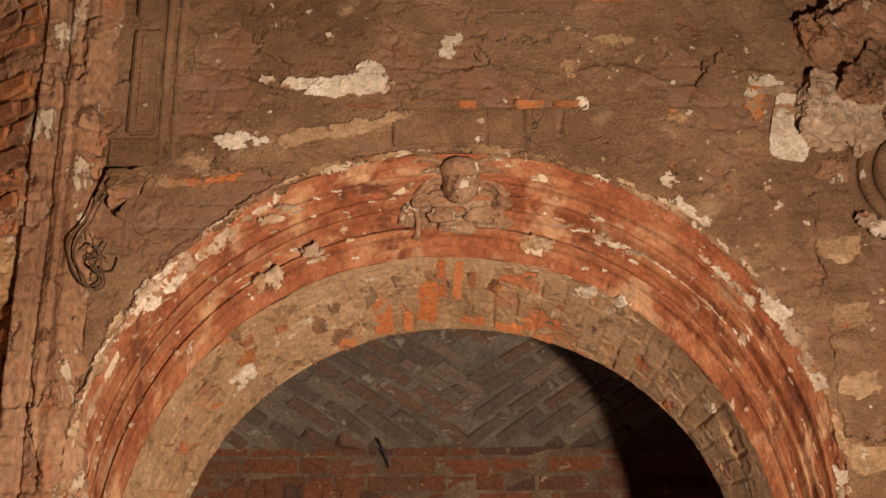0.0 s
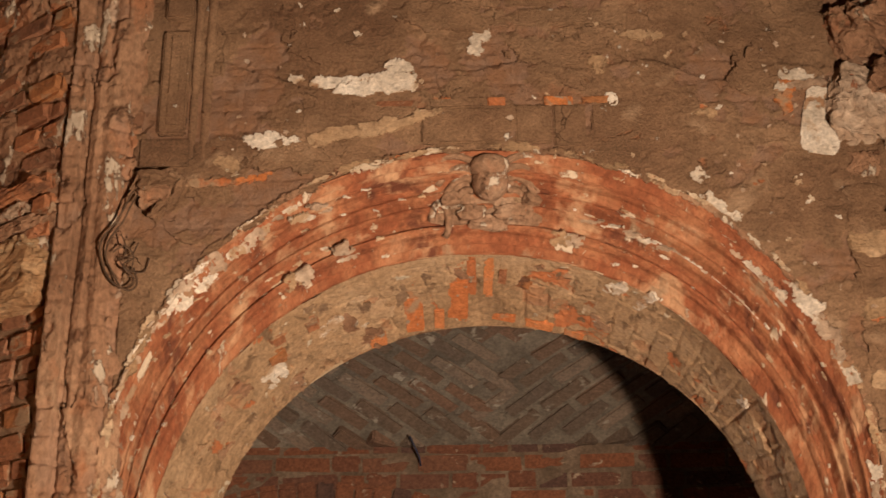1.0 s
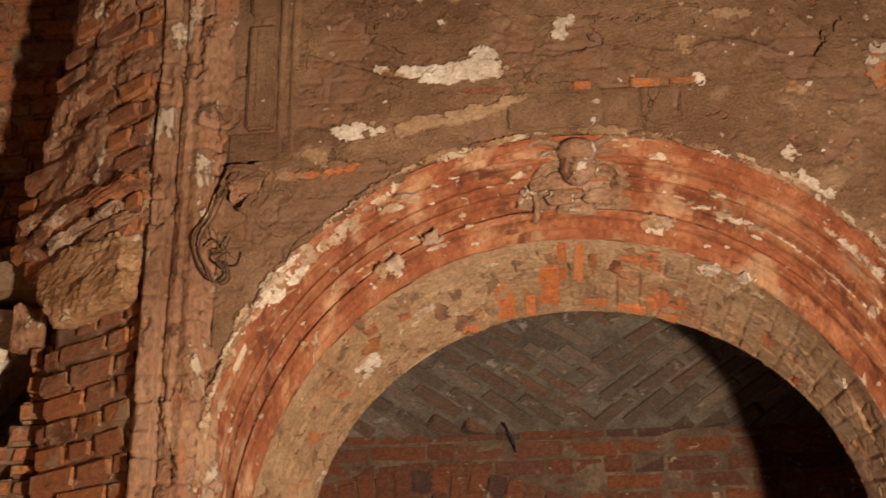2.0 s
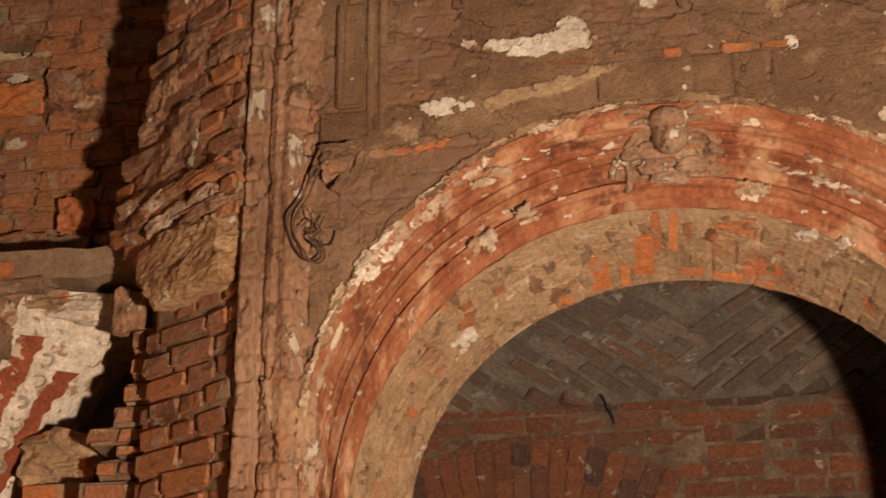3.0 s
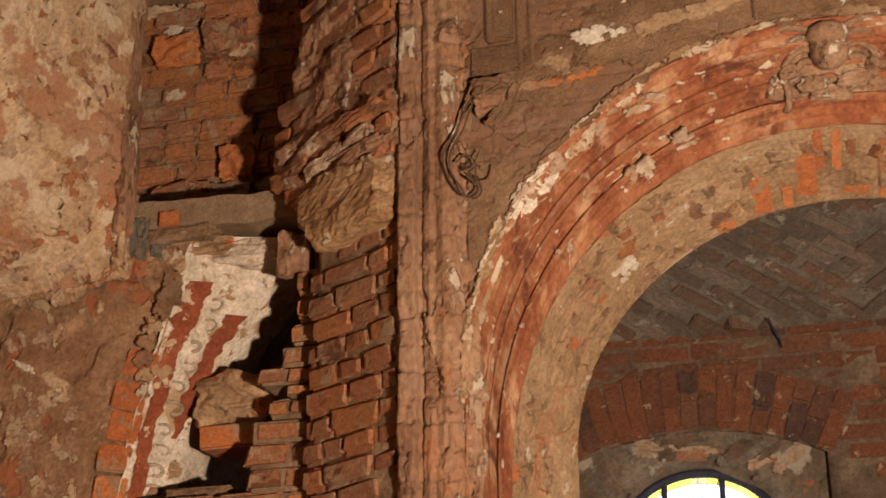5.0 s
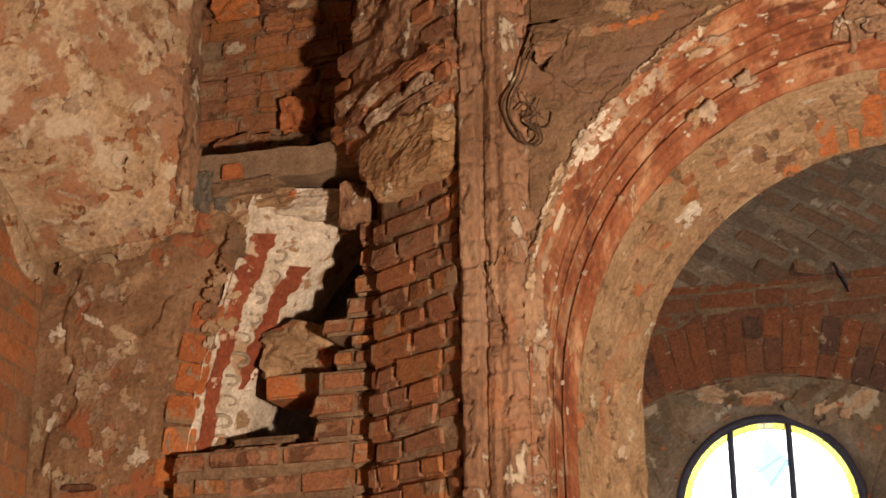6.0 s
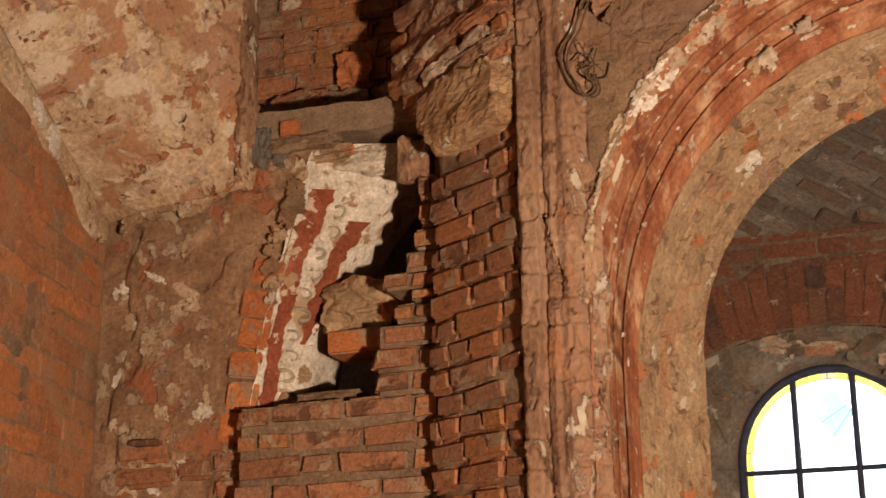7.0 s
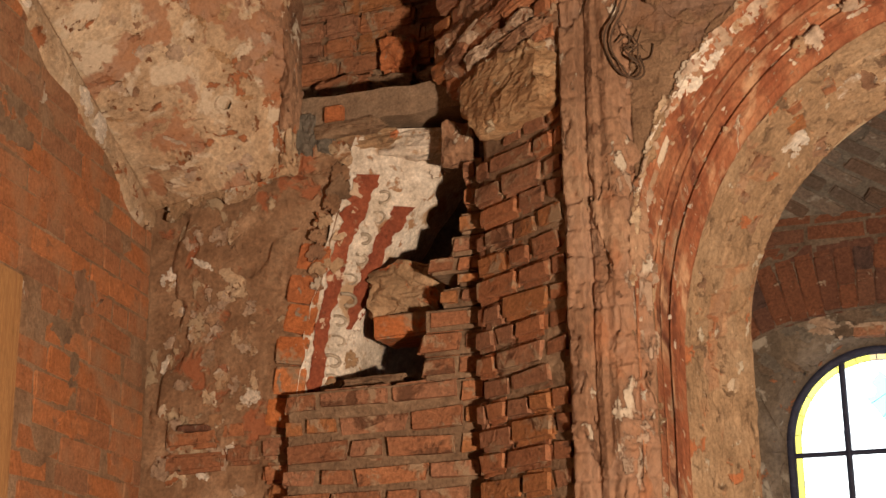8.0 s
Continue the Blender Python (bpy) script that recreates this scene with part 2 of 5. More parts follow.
def sheet(fn, nu, nv, solid=0.0, axis=(0, 1, 0)):
    """A grid of fn(u, v), 0 to 1 each way, with a back side behind it along axis if solid."""
    bm = bmesh.new()
    g = [[bm.verts.new(fn(i / nu, j / nv)) for j in range(nv + 1)] for i in range(nu + 1)]
    for i in range(nu):
        for j in range(nv):
            bm.faces.new((g[i][j], g[i + 1][j], g[i + 1][j + 1], g[i][j + 1]))
    if solid:
        d = Vector(axis) * solid
        rim = [(i, 0) for i in range(nu)] + [(nu, j) for j in range(nv)] + [(i, nv) for i in range(nu, 0, -1)] + [(0, j) for j in range(nv, 0, -1)]
        back = [bm.verts.new(g[i][j].co + d) for i, j in rim]
        n = len(rim)
        for k in range(n):
            a, b = g[rim[k][0]][rim[k][1]], g[rim[(k + 1) % n][0]][rim[(k + 1) % n][1]]
            bm.faces.new((a, b, back[(k + 1) % n], back[k]))
        bm.faces.new(back)
    return bm


def mark(ob, kind, name, values):
    """Store a value at each point of a mesh, for its material; points past the list keep none."""
    a = ob.data.attributes.new(name, kind, "POINT")
    if kind == "FLOAT":
        for k, v in enumerate(values):
            a.data[k].value = v
    else:
        for k, v in enumerate(values):
            a.data[k].vector = v


def clamp(v):
    return max(0.0, min(1.0, v))


def bond(a, b, course, length, joint):
    """1 in the joints of a running bond with courses along b, fading to 0 within the bricks."""
    row = math.floor(b / course)
    fb = abs(b / course - row - 0.5) * 2
    fa = abs((a / length + 0.5 * (row % 2) + 0.13 * math.sin(row * 7.3)) % 1 - 0.5) * 2
    return max(clamp((fb - 1) * course / (2 * joint) + 1.5), clamp((fa - 1) * length / (2 * joint) + 1.5)) ** 2


def block(x0, x1, y0, y1, z0, z1):
    bm = bmesh.new()
    bmesh.ops.create_cube(bm, size=1)
    for v in bm.verts:
        v.co = Vector((x0 + (x1 - x0) * (v.co.x + 0.5), y0 + (y1 - y0) * (v.co.y + 0.5), z0 + (z1 - z0) * (v.co.z + 0.5)))
    return bm


def bevelled(x0, x1, y0, y1, z0, z1, b=0.008):
    bm = block(x0, x1, y0, y1, z0, z1)
    bmesh.ops.bevel(bm, geom=bm.edges[:], offset=b, segments=2, affect="EDGES")
    return bm


def chunk(seed, size, bite=0.16, cuts=5, scale=2.2):
    """A broken lump inside a unit box times size."""
    bm = bmesh.new()
    bmesh.ops.create_cube(bm, size=1)
    bmesh.ops.subdivide_edges(bm, edges=bm.edges[:], cuts=cuts, use_grid_fill=True)
    for v in bm.verts:
        p = v.co.copy()
        r = max(abs(p.x), abs(p.y), abs(p.z)) / max(p.length, 1e-6)
        p = p * (1 - 0.35 * (1 - r))
        q = p * scale + Vector((seed * 3.1, seed * 1.7, seed))
        p += Vector((noise.noise(q), noise.noise(q + Vector((9, 0, 0))), noise.noise(q + Vector((0, 9, 0))))) * bite
        p += Vector((noise.noise(q * 3), noise.noise(q * 3 + Vector((5, 0, 0))), noise.noise(q * 3 + Vector((0, 5, 0))))) * bite * 0.35
        p += Vector((noise.noise(q * 8), noise.noise(q * 8 + Vector((5, 0, 0))), noise.noise(q * 8 + Vector((0, 5, 0))))) * bite * 0.16
        v.co = Vector((p.x * size[0], p.y * size[1], p.z * size[2]))
    return bm


def flake(seed, w, h, thick=0.007, ragged=0.35, n=36, square=2):
    """An irregular scab of plaster in the xz plane, facing -y: crumbs of a grid that a noise keeps, with a broken edge."""
    bm = bmesh.new()
    cell = max(0.0022, min(0.0045, min(w, h) / 9))
    nx, nz = max(4, int(1.5 * w / cell)), max(4, int(1.5 * h / cell))
    off = Vector((seed * 7.31, seed * 3.17, seed))
    keep = set()
    for i in range(nx):
        for j in range(nz):
            a, b = 3.0 * (i + 0.5) / nx - 1.5, 3.0 * (j + 0.5) / nz - 1.5
            q = Vector((a * w * 0.5, 0, b * h * 0.5)) * (1.0 / math.sqrt(w * h)) * 2.2 + off
            if abs(a) ** square + abs(b) ** square + 2.2 * ragged * noise.fractal(q, 0.75, 2.2, 5) < 0.95:
                keep.add((i, j))
    tops, lows = {}, {}

    def corner(i, j, low=False):
        d = lows if low else tops
        if (i, j) not in d:
            q = Vector((i * 0.9, j * 0.9, seed))
            x = (i / nx - 0.5) * 1.5 * w + 0.45 * cell * noise.noise(q)
            z = (j / nz - 0.5) * 1.5 * h + 0.45 * cell * noise.noise(q + Vector((5, 5, 5)))
            y = 0.006 if low else -thick * (0.8 + 0.35 * noise.noise(q * 0.11) + 0.12 * noise.noise(q * 0.4))
            d[i, j] = bm.verts.new((x, y, z))
        return d[i, j]

    for i, j in sorted(keep):
        bm.faces.new((corner(i, j), corner(i + 1, j), corner(i + 1, j + 1), corner(i, j + 1)))
        for (di, dj), (a, b) in (((-1, 0), ((0, 0), (0, 1))), ((1, 0), ((1, 0), (1, 1))), ((0, -1), ((0, 0), (1, 0))), ((0, 1), ((0, 1), (1, 1)))):
            if (i + di, j + dj) not in keep:
                p, q = (i + a[0], j + a[1]), (i + b[0], j + b[1])
                bm.faces.new((corner(*p), corner(*q), corner(*q, True), corner(*p, True)))
    if not keep:
        bmesh.ops.create_cube(bm, size=0.006)
    return bm


def brick_mesh(name, seed, material, worn=0.008, length=0.25):
    """A hand-made brick in a unit box: chamfered, with rounded, knocked corners."""
    rng = random.Random(seed)
    size = (length, 0.10, 0.075)
    bm = block(-0.5 * size[0], 0.5 * size[0], -0.05, 0.05, -0.5 * size[2], 0.5 * size[2])
    bmesh.ops.bevel(bm, geom=bm.edges[:], offset=worn, segments=2, affect="EDGES")
    for v in bm.verts:
        q = v.co * 22 + Vector((seed * 5.1, seed, 0))
        v.co += Vector([worn * k * noise.noise(q + Vector((9 * i, 0, 0))) + rng.uniform(-1, 1) * worn * 0.12 for i, k in enumerate((0.9, 0.3, 0.7))])
        v.co = Vector([c / s for c, s in zip(v.co, size)])
    bmesh.ops.recalc_face_normals(bm, faces=bm.faces[:])
    me = bpy.data.meshes.new(name)
    bm.to_mesh(me)
    bm.free()
    me.materials.append(material)
    return me


def brick_set(seed, material, worn):
    """Stretchers, then headers."""
    return [brick_mesh("brick", seed + s, material, worn, 0.25 if s < 7 else 0.12) for s in range(14)]


OLD, DARKENED = brick_set(0, M_BRICK, 0.014), brick_set(20, M_BRICK_DARK, 0.008)
DUSTY = brick_set(80, M_WALL, 0.008)
WEST = brick_set(100, M_BRICK_WEST, 0.006)
VAULTED, FRESH = brick_set(40, M_BRICK_VAULT, 0.008), brick_set(60, M_BRICK_NEW, 0.006)


def lay(meshes, rng, at, along, up, out, size, parent, name="brick", turn=1.5):
    """One brick with its middle at a place; size: along, out, up."""
    ob = new(name, rng.choice(meshes[:7] if size[0] > 0.18 else meshes[7:]))
    a, u, o = (Vector(v).normalized() for v in (along, up, out))
    m = Matrix((a, o, u)).transposed().to_4x4()
    ob.matrix_basis = Matrix.Translation(at) @ m @ pose(0, 0, 0, rng.uniform(-turn, turn), rng.uniform(-turn, turn), rng.uniform(-turn, turn)) @ Matrix.Diagonal((*size, 1))
    ob.parent = parent
    return ob


def courses(meshes, seed, start, along, out, length, z0, z1, parent, course=0.083, longs=(0.26, 0.13), depth=0.10, proud=0.012, gaps=0.0, joint=0.012, keep=None, jitter=0.012):
    """Rows of bricks on an upright face that begins at start and runs along."""
    rng = random.Random(seed)
    a, o = Vector(along).normalized(), Vector(out).normalized()
    z, row = z0, 0
    while z < z1:
        s = -rng.uniform(0, longs[0] * 0.8)
        while s < length:
            w = rng.choice(longs) * rng.uniform(0.9, 1.08)
            c = max(s, 0.0), min(s + w - joint, length)
            if c[1] - c[0] > 0.035 and rng.random() >= gaps and (keep is None or keep(0.5 * (c[0] + c[1]), z + course / 2)):
                p = Vector(start) + a * (0.5 * (c[0] + c[1])) + o * (proud + rng.uniform(-1, 1) * jitter - depth / 2)
                lay(meshes, rng, (p.x, p.y, z + course / 2 + rng.uniform(-0.003, 0.003)), a, (0, 0, 1), o, (c[1] - c[0], depth, course - joint), parent)
            s += w
        z += course * rng.uniform(0.97, 1.03)
        row += 1


# ---- main wall with its arch ----
Y0 = 4.13
RINGS = ((4.13, 0.03, 2.72, 1.135, 1.10, 2.05), (4.34, 0.005, 2.45, 1.02, 1.098, 2.1), (4.70, 0.037, 2.62, 0.913, 0.821, 2.0))


def ring_point(ring, s, grow=0.0):
    """The place (x, z) on an arch line at s from 0 (left foot) to 1 (right foot)."""
    y, cx, cz, a, b, n = ring
    a, b = a + grow, b + grow
    if s < 0.15:
        return cx - a, cz * s / 0.15
    if s > 0.85:
        return cx + a, cz * (1 - s) / 0.15
    th = math.pi * (1 - (s - 0.15) / 0.7)
    c, d = math.cos(th), math.sin(th)
    return cx + a * math.copysign(abs(c) ** (2 / n), c), cz + b * abs(d) ** (2 / n)


def arc(u):
    """Metres along an arch line from its left foot."""
    return 18.0 * min(u, 0.15) + 4.9 * max(0.0, min(u, 0.85) - 0.15) + 18.0 * max(0.0, u - 0.85)


def between(r0, r1, k):
    return tuple(p + (q - p) * k for p, q in zip(r0, r1))


def wall_lost(x, z):
    """1 where the top coat has fallen off."""
    p = Vector((x, 0.3, z))
    lost = noise.fractal(p * 3.4 + Vector((4, 0, 1)), 0.85, 2.3, 8)
    return clamp((lost - 0.12) * 45)


def wall_relief(x, z):
    """How far the old plaster stands back or proud at a place of the main wall."""
    p = Vector((x, 0.3, z))
    d = rough_at((x, 0, z), 0.0035, 3.0) + 0.0016 * noise.fractal(p * 18, 0.6, 2.1, 5)
    lost = wall_lost(x, z)
    d += 0.005 * lost
    chips = noise.fractal(p * 11 + Vector((1, 0, 7)), 0.7, 2.2, 5)
    d += 0.006 * clamp((chips - 0.25) * 24)
    coat = noise.fractal(p * 2.1 + Vector((9, 0, 3)), 0.8, 2.3, 8)
    d -= 0.003 * clamp((coat - 0.05) * 70)
    d += 0.005 * bond(x, z + 0.010 * noise.noise(p * 2), 0.083, 0.26, 0.006) * max(0.10 * clamp(3 * noise.noise(p * 1.3 + Vector((7, 0, 0)))), 0.8 * lost)
    if z > 4.12 + 0.12 * noise.noise(Vector((x * 3, 0, 5))):
        d += 0.008
    return d


WL, WR, WT = -1.09, 2.2, 6.4


def inside_arch(x, z, ring, grow=0.0):
    y, cx, cz, a, b, n = ring
    a, b = a + grow, b + grow
    return abs(x - cx) < a if z < cz else (abs((x - cx) / a) ** n + abs((z - cz) / b) ** n) < 1


def wall_front():
    bm = bmesh.new()
    xs = np.concatenate([np.linspace(WL, 1.6, 420), np.linspace(1.6, WR, 12)[1:]])
    zs = np.concatenate([np.linspace(0, 2.3, 30), np.linspace(2.3, 4.6, 360)[1:], np.linspace(4.6, WT, 30)[1:]])
    grid = {}

    def vert(i, j):
        if (i, j) not in grid:
            x, z = float(xs[i]), float(zs[j])
            near = inside_arch(x, z, RINGS[0], 0.0)
            grid[i, j] = bm.verts.new((x, Y0 + (0.035 if near else wall_relief(x, z)), z))
        return grid[i, j]

    for i in range(len(xs) - 1):
        for j in range(len(zs) - 1):
            if not inside_arch(0.5 * float(xs[i] + xs[i + 1]), 0.5 * float(zs[j] + zs[j + 1]), RINGS[0], -0.035):
                bm.faces.new((vert(i, j), vert(i + 1, j), vert(i + 1, j + 1), vert(i, j + 1)))
    return bm


wall_north = tagged(part("wall_north", wall_front(), M_WALL, None, "brown flaking plaster wall around a niche arch", True), category="wall", kind="structure")
if wall_north.data.polygons[0].normal.y > 0:
    wall_north.data.flip_normals()
mark(wall_north, "FLOAT", "bare", [0.8 * wall_lost(v.co.x, v.co.z) for v in wall_north.data.vertices])
back_of_wall = wall_north.modifiers.new("thickness", "SOLIDIFY")
back_of_wall.thickness, back_of_wall.offset = 0.14, -1.0

# across the moulding from its outer lip to the soffit: share of the way, depth
SECTION = ((0.0, 0.03), (0.0, 0.0), (0.02, -0.012), (0.06, -0.015), (0.14, -0.014), (0.22, -0.018), (0.25, -0.026), (0.27, -0.025), (0.28, -0.002), (0.31, 0.006), (0.34, 0.010), (0.37, 0.004), (0.395, -0.010), (0.42, -0.017),
           (0.445, -0.012), (0.46, 0.006), (0.475, 0.016), (0.495, 0.015), (0.505, 0.0), (0.535, -0.007), (0.56, 0.0), (0.575, 0.016), (0.62, 0.027), (0.67, 0.022), (0.70, 0.004), (0.715, -0.011), (0.75, -0.016), (0.785, -0.011), (0.80, 0.006), (0.83, 0.006), (0.9, 0.002), (1.0, 0.0))


def moulding(u, v):
    f = v * (len(SECTION) - 1)
    k = min(int(f), len(SECTION) - 2)
    q = SECTION[k][0] + (SECTION[k + 1][0] - SECTION[k][0]) * (f - k)
    dy = (SECTION[k][1] + (SECTION[k + 1][1] - SECTION[k][1]) * (f - k)) * (0.78 + 0.25 * noise.noise(Vector((arc(u) * 4.5, q * 4, 6))))
    ring = between(RINGS[0], RINGS[1], q)
    x, z = ring_point(ring, u)
    p = Vector((x * 5, q * 1.2, z * 5))
    e = 0.0028 * noise.noise(p) + 0.0018 * noise.fractal(Vector((x * 28, q * 12, z * 28)), 0.7, 2.1, 4)
    e += 0.006 * clamp((noise.fractal(p * 1.3 + Vector((3, 1, 8)), 0.7, 2.2, 7) - 0.27) * 16)
    return x, ring[0] + dy + e, z + 0.6 * e


archivolt = tagged(part("archivolt", sheet(moulding, 560, 124), M_RED, None, "red limewashed stepped arch moulding with flaking white paint", True), category="arch moulding", kind="structure")
mark(archivolt, "FLOAT_VECTOR", "way", [(arc(i / 560), 0.34 * SECTION[min(j // 4, 31)][0] + 0.003 * (j % 4), 0.0) for i in range(561) for j in range(125)])


def soffit_bare(u, v):
    """1 where the soffit's plaster has come off its bricks."""
    lost = noise.fractal(Vector((arc(u) * 3.6, v * 1.3, 4.0)), 0.8, 2.2, 7) + 0.13 * clamp((u - 0.62) * 5) + 0.12 * clamp((v - 0.8) * 5)
    return clamp((lost - 0.26) * 22)


def soffit(u, v):
    ring = between(RINGS[1], RINGS[2], v)
    x, z = ring_point(ring, u)
    p = Vector((arc(u) * 0.95, v * 0.38, 1.0))
    bare = soffit_bare(u, v)
    e = 0.006 * noise.noise(p * 4) + 0.0020 * noise.fractal(p * 17, 0.55, 2.2, 6)
    e += 0.004 * bare + (0.004 + 0.006 * bare) * bond(p.y, p.x + 0.006 * noise.noise(p * 9), 0.082, 0.26, 0.007) + 0.006 * bare * noise.noise(Vector((math.floor(p.x / 0.082) * 3.7, math.floor(p.y / 0.13) * 2.9, 5)))
    e -= 0.003 * clamp((noise.fractal(p * 5 + Vector((2, 7, 0)), 0.7, 2.2, 6) - 0.12) * 25)
    e *= min(1, 5 * v + 0.1)
    nx, nz = x - ring[1], max(z - ring[2], 0)
    n = math.hypot(nx, nz) or 1
    return x + e * nx / n, ring[0] + 0.012 * noise.fractal(Vector((x * 9, v, z * 9)), 0.8, 2.1, 4), z + e * nz / n


arch_soffit = tagged(part("arch_soffit", sheet(soffit, 760, 130), M_TAN, None, "worn tan plaster soffit of the niche arch", True), category="arch soffit", kind="structure")
mark(arch_soffit, "FLOAT", "bare", [0.75 * soffit_bare(i / 760, j / 130) * noise.cell(Vector((arc(i / 760) * 11.6, j / 130 * 6, 3))) for i in range(761) for j in range(131)])

# ---- niche behind the arch ----
YB = 6.2


def vault_z(y):
    k = (y - 5.05) / (YB - 5.05)
    return 3.455 + 0.44 * math.cos(k * math.pi / 2) ** 0.9 if k < 1 else 3.455


def vault(u, v):
    x, y = -1.45 + 2.95 * u, 4.71 + (YB + 0.05 - 4.71) * v
    return x, y, vault_z(y) + 0.004 + rough_at((x, y, 0), 0.005, 8)


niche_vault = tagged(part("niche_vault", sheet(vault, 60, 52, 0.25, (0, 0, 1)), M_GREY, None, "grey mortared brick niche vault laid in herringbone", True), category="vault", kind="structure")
for x0, x1, nm in ((-1.65, -1.42, "niche_wall_left"), (1.45, 1.7, "niche_wall_right")):
    tagged(part(nm, block(x0, x1, 4.4, YB + 0.3, 0, 3.9), M_DARK, None, "dark plastered side wall of the niche"), category="wall", kind="structure")


def niche_front(u, v):
    """The inner face of the arch wall, round the opening."""
    x, z = ring_point(RINGS[2], u)
    if u <= 0.15 or u >= 0.85:
        far = (-1.5 if u < 0.5 else 1.55, z)
    else:
        dx, dz = x - 0.037, z - 2.0
        k = min(1.48 / abs(dx) if abs(dx) > 1e-6 else 9e9, 2.1 / dz if dz > 1e-6 else 9e9)
        far = (0.04 + dx * k, 2.0 + dz * k)
    return x + (far[0] - x) * v, 4.705, z + (far[1] - z) * v


tagged(part("wall_niche_front", sheet(niche_front, 100, 6), M_DARK, None, "inner face of the arch wall in the niche"), category="wall", kind="structure")
WX, WZ, WRAD = -0.66, 2.50, 0.40


def niche_back(u, v):
    """Back wall round the segmental recess over the window."""
    th = math.pi * u
    c, d = math.cos(math.pi - th), math.sin(th)
    hx, top = 0.56, 3.045
    if u < 0.25:
        ix, iz = WX - hx, (u / 0.25) * 2.95
        fx, fz = -1.45, iz
    elif u > 0.75:
        ix, iz = WX + hx, ((1 - u) / 0.25) * 2.95
        fx, fz = 1.5, iz
    else:
        k = (u - 0.25) / 0.5
        ix = WX - hx + 2 * hx * k
        iz = 1.745 + math.sqrt(max(0, 1.3 ** 2 - (ix - WX) ** 2))
        fx = -1.45 + 2.95 * k
        fz = 2.95 + (3.75 - 2.95) * min(1, 8 * min(k, 1 - k))
    return ix + (fx - ix) * v, YB + rough_at((u * 9, v * 5, 0), 0.005, 3), iz + (fz - iz) * v


niche_back_wall = tagged(part("wall_niche_back", sheet(niche_back, 120, 20, 0.18), M_DARKJOINT, None, "darkened brick back wall of the niche with a window arch", True), category="wall", kind="structure")


def window_reveal(u, v):
    """From the edge of the segmental recess in to the window's round head."""
    k = u
    ox = WX - 0.58 + 1.16 * k
    oz = 1.745 + math.sqrt(1.3 ** 2 - (ox - WX) ** 2) + 0.01
    th = math.pi * (1 - k)
    ix, iz = WX + WRAD * math.cos(th), WZ + WRAD * math.sin(th)
    q = v
    e = rough_at((ox * 2, v, oz), 0.01, 5)
    return ox + (ix - ox) * q, YB + 0.05 + 0.10 * q ** 3 + e, oz + (iz - oz) * q


reveal = tagged(part("window_surround", sheet(window_reveal, 80, 20, 0.05), M_REVEAL, None, "patched grey plaster surround of the arched window", True), category="window surround", kind="structure")
for s in (-1, 1):
    part("jamb", sheet(lambda u, v: (WX + s * (0.58 + (WRAD - 0.58) * v), YB + 0.053 + 0.10 * v ** 3 + rough_at((u * 5, v, s), 0.004, 4), (2.95 + (WZ - 2.91) * v) * u), 40, 10, 0.05), M_REVEAL, reveal, "", True)


def tube(points, radius, sides=8, closed=False):
    """A rod along points."""
    bm = bmesh.new()
    pts = [Vector(p) for p in points]
    n = len(pts)
    rings = []
    for k, p in enumerate(pts):
        d = (pts[(k + 1) % n] - pts[k - 1]) if closed else (pts[min(k + 1, n - 1)] - pts[max(k - 1, 0)])
        d.normalize()
        ref = Vector((0, 1, 0)) if abs(d.y) < 0.9 else Vector((1, 0, 0))
        a = d.cross(ref).normalized()
        b = d.cross(a)
        rings.append([bm.verts.new(p + (a * math.cos(2 * math.pi * j / sides) + b * math.sin(2 * math.pi * j / sides)) * radius) for j in range(sides)])
    for k in range(n if closed else n - 1):
        r, q = rings[k], rings[(k + 1) % n]
        for j in range(sides):
            bm.faces.new((r[j], r[(j + 1) % sides], q[(j + 1) % sides], q[j]))
    if not closed:
        bm.faces.new(rings[0])
        bm.faces.new(rings[-1][::-1])
    return bm


# ---- stained glass window ----
window_1 = tagged(new("window_1"), "arched stained glass window with dark iron bars and yellow border", "window", kind="structure")
YW = YB + 0.16
head_arc = [(WX + (WRAD - 0.012) * math.cos(math.pi * (1 - k / 32)), YW, WZ + (WRAD - 0.012) * math.sin(math.pi * k / 32)) for k in range(33)]
outline = [(WX - WRAD + 0.012, YW, 1.3)] + head_arc + [(WX + WRAD - 0.012, YW, 1.3)]
part("window_frame", tube(outline, 0.020), M_IRON, window_1, "dark iron frame", True)
for x in (WX - 0.148, WX + 0.102):
    part("mullion", tube([(x, YW, 1.3), (x, YW, WZ + math.sqrt(WRAD ** 2 - (x - WX) ** 2))], 0.014), M_IRON, window_1)
for z in (2.455, 2.03, 1.6):
    part("crossbar", tube([(WX - WRAD, YW, z), (WX + WRAD, YW, z)], 0.011), M_IRON, window_1)
part("sill", block(WX - WRAD - 0.1, WX + WRAD + 0.1, YB + 0.0, YB + 0.3, 1.2, 1.3), M_GREY, window_1)


def pane_bm(test):
    """Glass between the bars: a fine grid kept where test holds."""
    bm = bmesh.new()
    n = 150
    vs = {}
    def vert(i, j):
        if (i, j) not in vs:
            vs[i, j] = bm.verts.new((WX - WRAD + 2 * WRAD * i / n, YW + 0.004, 1.3 + (WZ + WRAD - 1.3) * j / 300))
        return vs[i, j]
    for i in range(n):
        for j in range(300):
            x, z = WX - WRAD + 2 * WRAD * (i + 0.5) / n, 1.3 + (WZ + WRAD - 1.3) * (j + 0.5) / 300
            if test(x, z):
                bm.faces.new((vert(i, j), vert(i + 1, j), vert(i + 1, j + 1), vert(i, j + 1)))
    return bm


